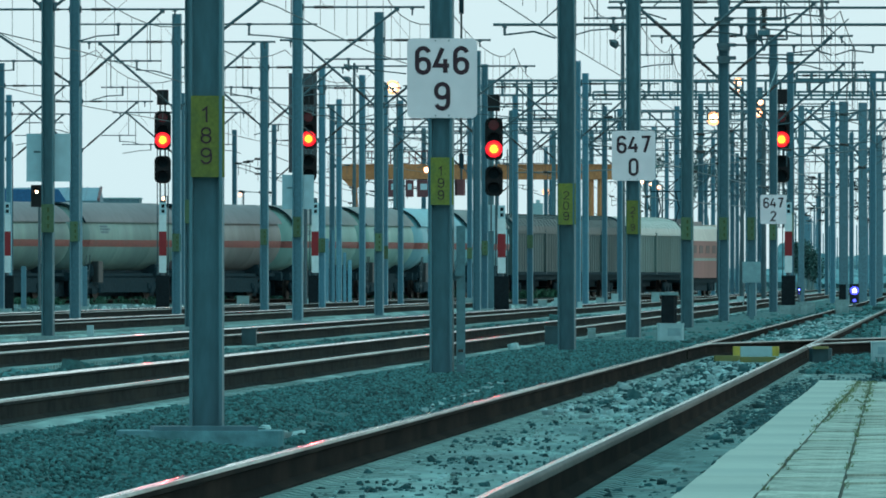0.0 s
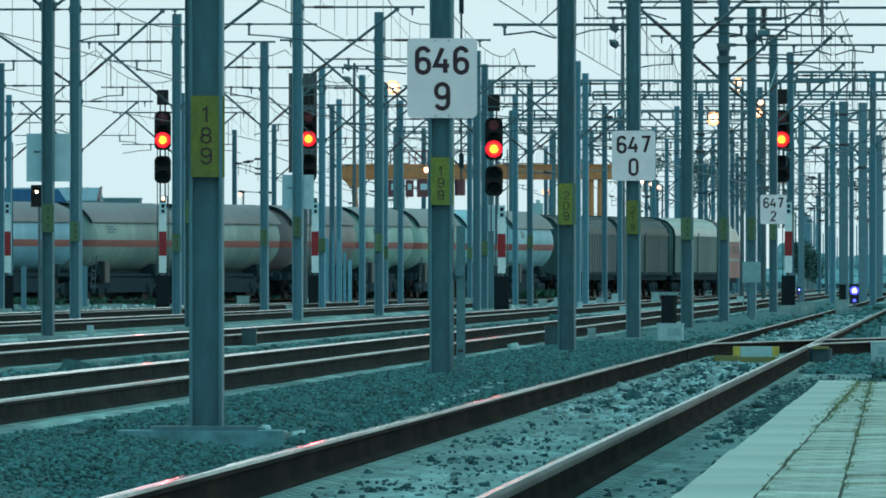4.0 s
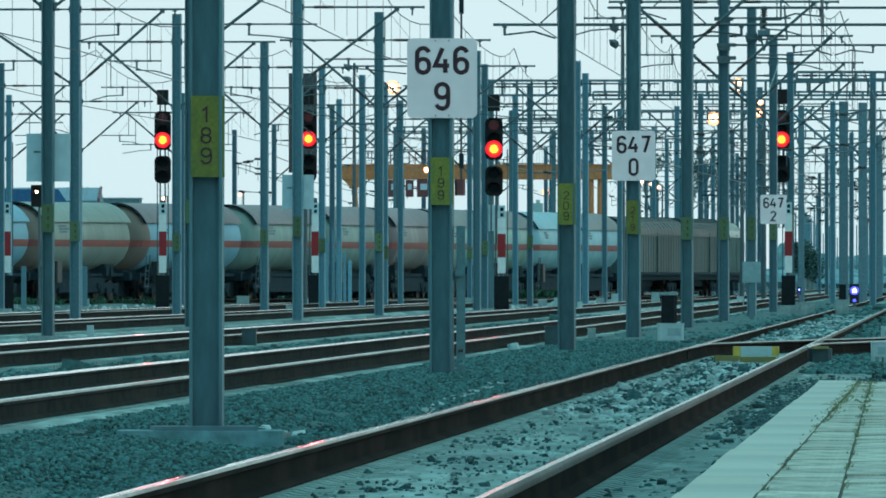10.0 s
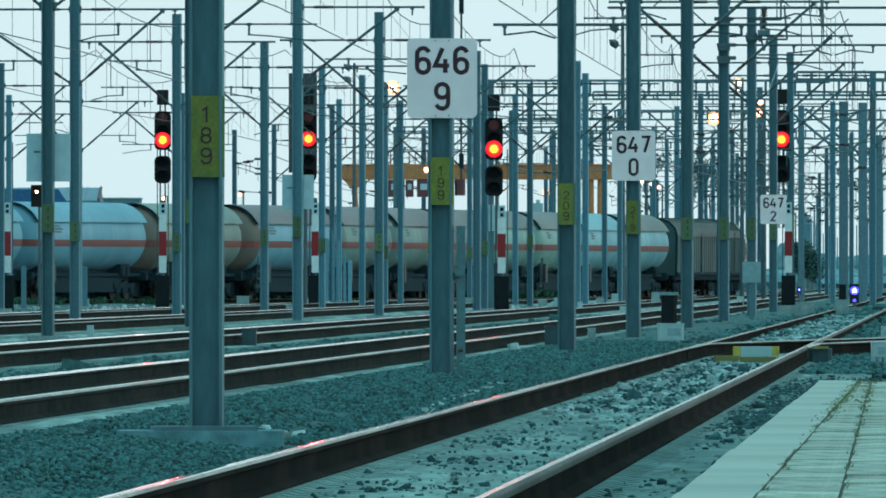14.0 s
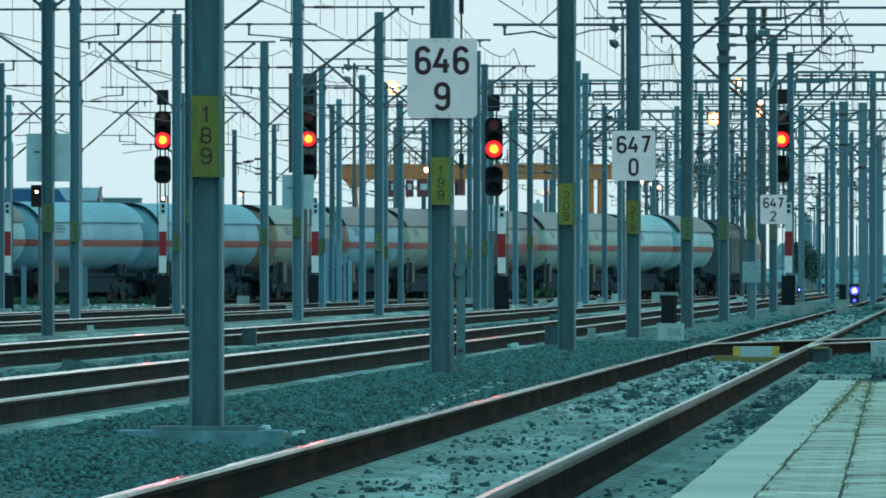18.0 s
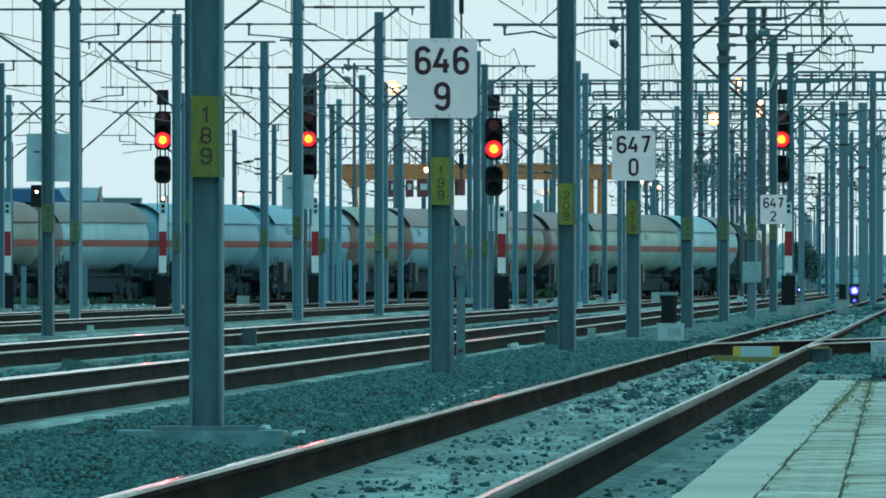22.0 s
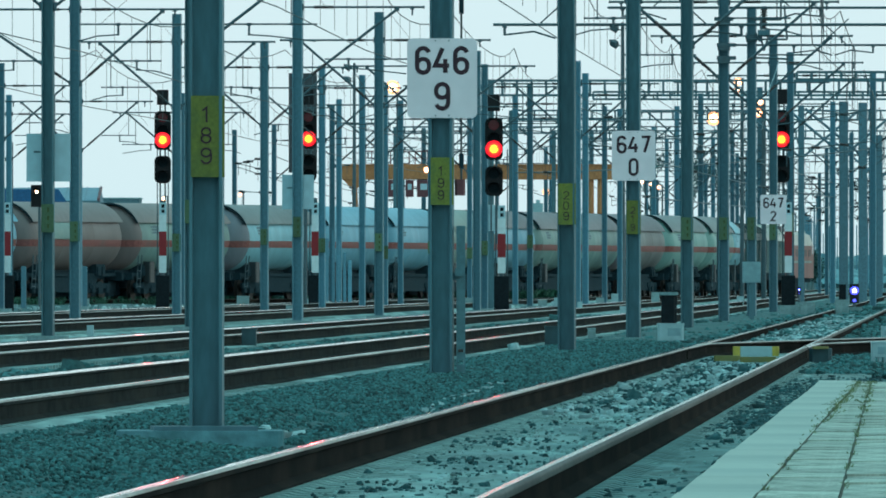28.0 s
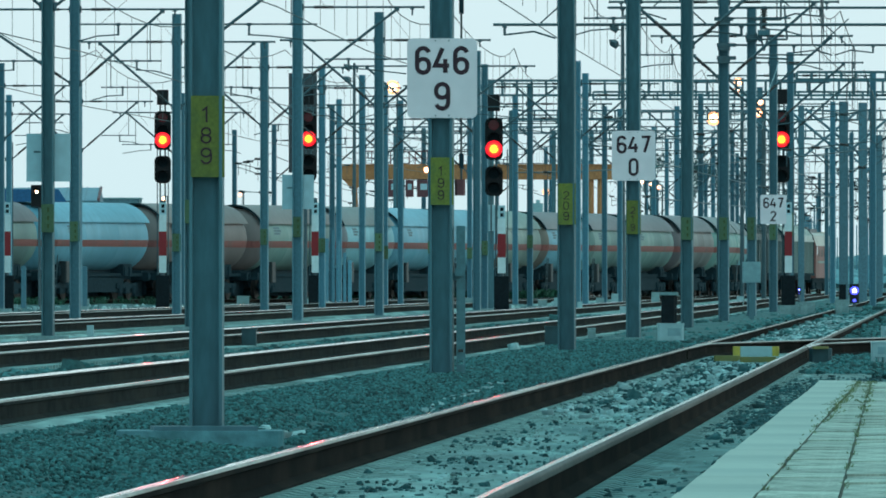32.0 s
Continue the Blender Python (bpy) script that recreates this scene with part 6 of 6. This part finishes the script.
def hood_wagon(length, wall_mat, roof_mat, label):
    w = thing("covered_wagon", Vector((0, 0, 0)), 0, label=label, category="covered wagon", group="covered wagons of the train")
    half = length / 2
    e = half - 0.62
    prof = [(-1.42, 1.15), (-1.45, 3.25), (-1.38, 3.62), (-1.05, 4.0), (-0.55, 4.18), (0, 4.23), (0.55, 4.18), (1.05, 4.0), (1.38, 3.62), (1.45, 3.25), (1.42, 1.15)]
    for i, (x0, x1) in enumerate(((-e, 0.02), (0.02, e))):
        n = len(prof)
        wall = Shape()
        for idx in ((0, 1), (9, 10)):
            for a in idx[:1]:
                wall.add([(x0, *prof[a]), (x1 - 0.02, *prof[a]), (x1 - 0.02, *prof[a + 1]), (x0, *prof[a + 1])], [[0, 1, 2, 3]])
        part("sliding_wall", wall, wall_mat, w, "grey sliding side wall")
    roof = Shape()
    for a in range(1, 9):
        roof.add([(-e, *prof[a]), (e, *prof[a]), (e, *prof[a + 1]), (-e, *prof[a + 1])], [[0, 1, 2, 3]])
    part("roof", roof, roof_mat, w, "rounded sheet roof", True)
    for x, k in ((-e, -1), (e, 1)):
        part("end_wall", Shape().add([(x, *p) for p in prof], [list(range(len(prof)))]), wall_mat, w, "flat grey end wall")
        part("end_frame", Shape().path([(x + 0.03 * k, *p) for p in prof], 0.06, 5), UNDER, w)
    RIB = mesh_of("side_rib", Shape().box((0, 0, 2.2), (0.06, 0.02, 2.05)), wall_mat)
    for i in range(24):
        for y in (-1.47, 1.47):
            part("side_rib", RIB, None, w).matrix_basis = pose(-e + 0.4 + i * (2 * e - 0.8) / 23, y, 0)
    hoop = Shape().sweep([(-0.045, -0.02), (0.045, -0.02), (0.045, 0.02), (-0.045, 0.02)], [(Vector((0, p[0] * 1.012, p[1] + 0.012)), Vector((1, 0, 0))) for p in prof[1:10]])
    HOOP = mesh_of("roof_hoop", hoop, roof_mat)
    for i in range(18):
        part("roof_hoop", HOOP, None, w).matrix_basis = pose(-e + 0.3 + i * (2 * e - 0.6) / 17, 0, 0)
    for y in (-1.5, 1.5):
        part("waist_rail", Shape().box((0, y, 1.22), (2 * e, 0.06, 0.16)), UNDER, w)
        part("gutter", Shape().box((0, y * 0.99, 3.3), (2 * e, 0.06, 0.10)), roof_mat, w)
    for y in (-1.49, 1.49):
        part("door_post", Shape().box((0.02, y, 2.3), (0.3, 0.08, 2.2)), wall_mat, w)
    # The last box fills the shaded space under the frame.
    part("underframe", Shape().box((0, 0, 1.0), (length - 1.2, 0.8, 0.3)).box((0, -1.25, 1.02), (length - 1.2, 0.12, 0.26)).box((0, 1.25, 1.02), (length - 1.2, 0.12, 0.26)).box((0, 0, 0.75), (4, 1.6, 0.4)).box((0, 0.1, 0.6), (length - 1.5, 0.35, 0.7)), UNDER, w, "grimy black underframe")
    running_gear(w, half, half - 3.2)
    return w


def locomotive():
    w = thing("locomotive", Vector((0, 0, 0)), 0, label="faded red electric locomotive with cream cab ends", category="locomotive")
    half, e = 8.4, 7.9
    prof = [(-1.45, 1.0), (-1.48, 3.0), (-1.25, 3.65), (-0.9, 3.82), (0.9, 3.82), (1.25, 3.65), (1.48, 3.0), (1.45, 1.0)]
    n = len(prof)

    def ring(x, slope):
        return [(x - slope * max(0.0, z - 2.2), y, z) for y, z in prof]
    s = Shape().add(ring(-e + 1.6, 0) + ring(e - 1.6, 0), [[i, i + 1, n + i + 1, n + i] for i in range(n - 1)] + [[n - 1, 0, n, 2 * n - 1]])
    part("body", s, LOCO_RED, w, "faded red body side")
    roof = [(y * 1.004, z + 0.006) for y, z in prof[1:7]]
    m6 = len(roof)
    part("roof", Shape().add([(x, y, z) for x in (-e + 1.6, e - 1.6) for y, z in roof], [[i, i + 1, m6 + i + 1, m6 + i] for i in range(m6 - 1)]), LOCO_CREAM, w, "pale cream roof and roof shoulders")
    for k in (-1, 1):
        a, b = ring(k * (e - 1.6), 0), ring(k * e, k * 0.35)
        quads = [[i, i + 1, n + i + 1, n + i] for i in range(n - 1)]
        part("cab", Shape().add(a + b, [quads[0], quads[6], [n - 1, 0, n, 2 * n - 1], list(range(n, 2 * n))]), LOCO_RED, w, "faded red cab end")
        part("cab_roof", Shape().add(a + b, quads[1:6]), LOCO_CREAM, w, "cream cab roof")
        part("cab_brow", Shape().box((k * (e - 1.0), 0, 3.86), (0.9, 2.0, 0.10), 0, 0, 0.1), LOCO_CREAM, w, "cream cab roof edge")
        for y in (-0.62, 0.62):
            part("windscreen", Shape().add([(k * (e - 0.35 * (z - 2.2)) + k * 0.012, y + dy, z) for dy, z in ((-0.5, 2.45), (0.5, 2.45), (0.5, 3.2), (-0.5, 3.2))], [[0, 1, 2, 3]]), WINDOW, w, "dark windscreen")
            part("lamp", Shape().lathe([(k * (e + 0.02), 0), (k * (e + 0.02), 0.12)], "x", (0, y * 1.5, 1.5), 12), WHITE, w, "headlamp")
        part("cab_window", Shape().box((k * (e - 0.95), -1.472, 2.75), (0.7, 0.03, 0.6)), WINDOW, w, "dark cab side window")
    part("waist_band", Shape().box((0, -1.475, 2.0), (2 * e - 3.4, 0.03, 0.14)), BEIGE, w, "cream waist band")
    for i in range(5):
        part("grille", Shape().box((-5.2 + 2.6 * i, -1.468, 2.55), (1.5, 0.03, 0.42)), GRILLE, w, "dull ventilation grille")
    part("roof_gear", Shape().box((0, 0, 3.95), (6, 1.5, 0.25)).box((-3, 0, 4.05), (1.2, 1.2, 0.3)).tube((-5, 0.3, 4.05), (5, 0.3, 4.05), 0.05, 6), TAUPE, w)
    pan = Shape()
    for y in (-0.5, 0.5):
        pan.path([(-6.0, y, 3.95), (-4.4, y, 4.8), (-5.7, y, 5.65)], 0.04, 5)
    pan.box((-5.7, 0, 5.68), (0.35, 1.7, 0.06))
    part("pantograph", pan, UNDER, w, "raised dark pantograph")
    part("underframe", Shape().box((0, 0, 0.9), (2 * half - 1.2, 2.5, 0.35)).box((0, 0, 0.55), (5, 2.2, 0.5)), UNDER, w)
    running_gear(w, half, 4.5)
    return w


WAGONS = []


def couple(w, front, length, pivot):
    WAGONS.append((w, front - length / 2, pivot))


# front to rear; distances of the front buffers along the track at the start
couple(locomotive(), 11.03 * UNIT, 16.8, 4.5)
for i, (front, ln) in enumerate(((9.842 * UNIT, 18.2), (8.55 * UNIT, 16.0), (7.42 * UNIT, 19.9))):
    couple(hood_wagon(ln, HOODLIGHT if i == 0 else HOODGREY, HOODROOF if i == 0 else HOODTOP, ("grey covered wagon with a pale ribbed roof", "grey covered sliding-wall wagon", "dark grey covered sliding-wall wagon")[i]), front, ln, ln / 2 - 3.2)
LIV = {"cream": (CREAM, TAUPE, CREAM, "cream tank wagon with a taupe sunshield and orange band"),
       "ice": (ICE, TAUPE, RUST, "off-white tank wagon with a taupe sunshield and orange band"),
       "white": (ICE, ICE, ICE, "off-white tank wagon with a white sunshield and orange band"),
       "white2": (ICE, ICE, ICE, "off-white tank wagon with pale ends and orange band"),
       "beige": (BEIGE, BEIGE, RUST, "dusty beige tank wagon with an orange band"),
       "light": (CLEAN, DUSTY_TAUPE, PALE_END, "pale tank wagon with a grey-taupe sunshield and orange band"),
       "brown": (BROWN, BROWN, BROWN, "brown grimy tank wagon with a cream patch"),
       "bright": (CLEAN, CLEAN, CLEAN, "clean white tank wagon with an orange band"),
       "frontrunner": (CLEAN, DUSTY_TAUPE, CLEAN, "clean white tank wagon with a taupe sunshield"),
       "fresh": (CLEAN_CREAM, DUSTY_TAUPE, CLEAN_CREAM, "clean cream tank wagon with an orange band"),
       "dull": (CREAM, BROWN, BROWN, "grimy cream tank wagon with a brown sunshield"),
       "dusty": (DUSTY_BROWN, TAUPE, TAUPE, "dusty brown-grey tank wagon with an orange band")}
ORDER = [("frontrunner", 1.0), ("bright", 1.0), ("fresh", 1.0), ("fresh", 1.0), ("dusty", 1.0), ("cream", 1.0),
         ("cream", 0.927), ("ice", 1.05), ("beige", 0.91), ("white2", 1.11), ("white", 1.06), ("light", 0.955), ("dull", 1.015), ("brown", 0.94), ("white", 1.0), ("cream", 1.0), ("ice", 1.0)]
front = 6.0 * UNIT
for kind, units in ORDER:
    body, shield, cap, label = LIV[kind]
    couple(tank_wagon(units * UNIT, body, shield, cap, label, kind == "brown"), front, units * UNIT, units * UNIT / 2 - 2.9)
    front -= units * UNIT


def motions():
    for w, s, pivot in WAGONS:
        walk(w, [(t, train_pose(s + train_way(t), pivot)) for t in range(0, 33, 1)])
    times = [0.15 * i for i in range(213)] + [32.0]
    turns = [math.degrees((train_way(t) - train_way(0)) / 0.46) for t in times]
    for ws, q in WHEELS:
        walk(ws, [(t, pose(q, 0, 0.46) @ Matrix.Rotation(radians(a), 4, "Y")) for t, a in zip(times, turns)])


motions()
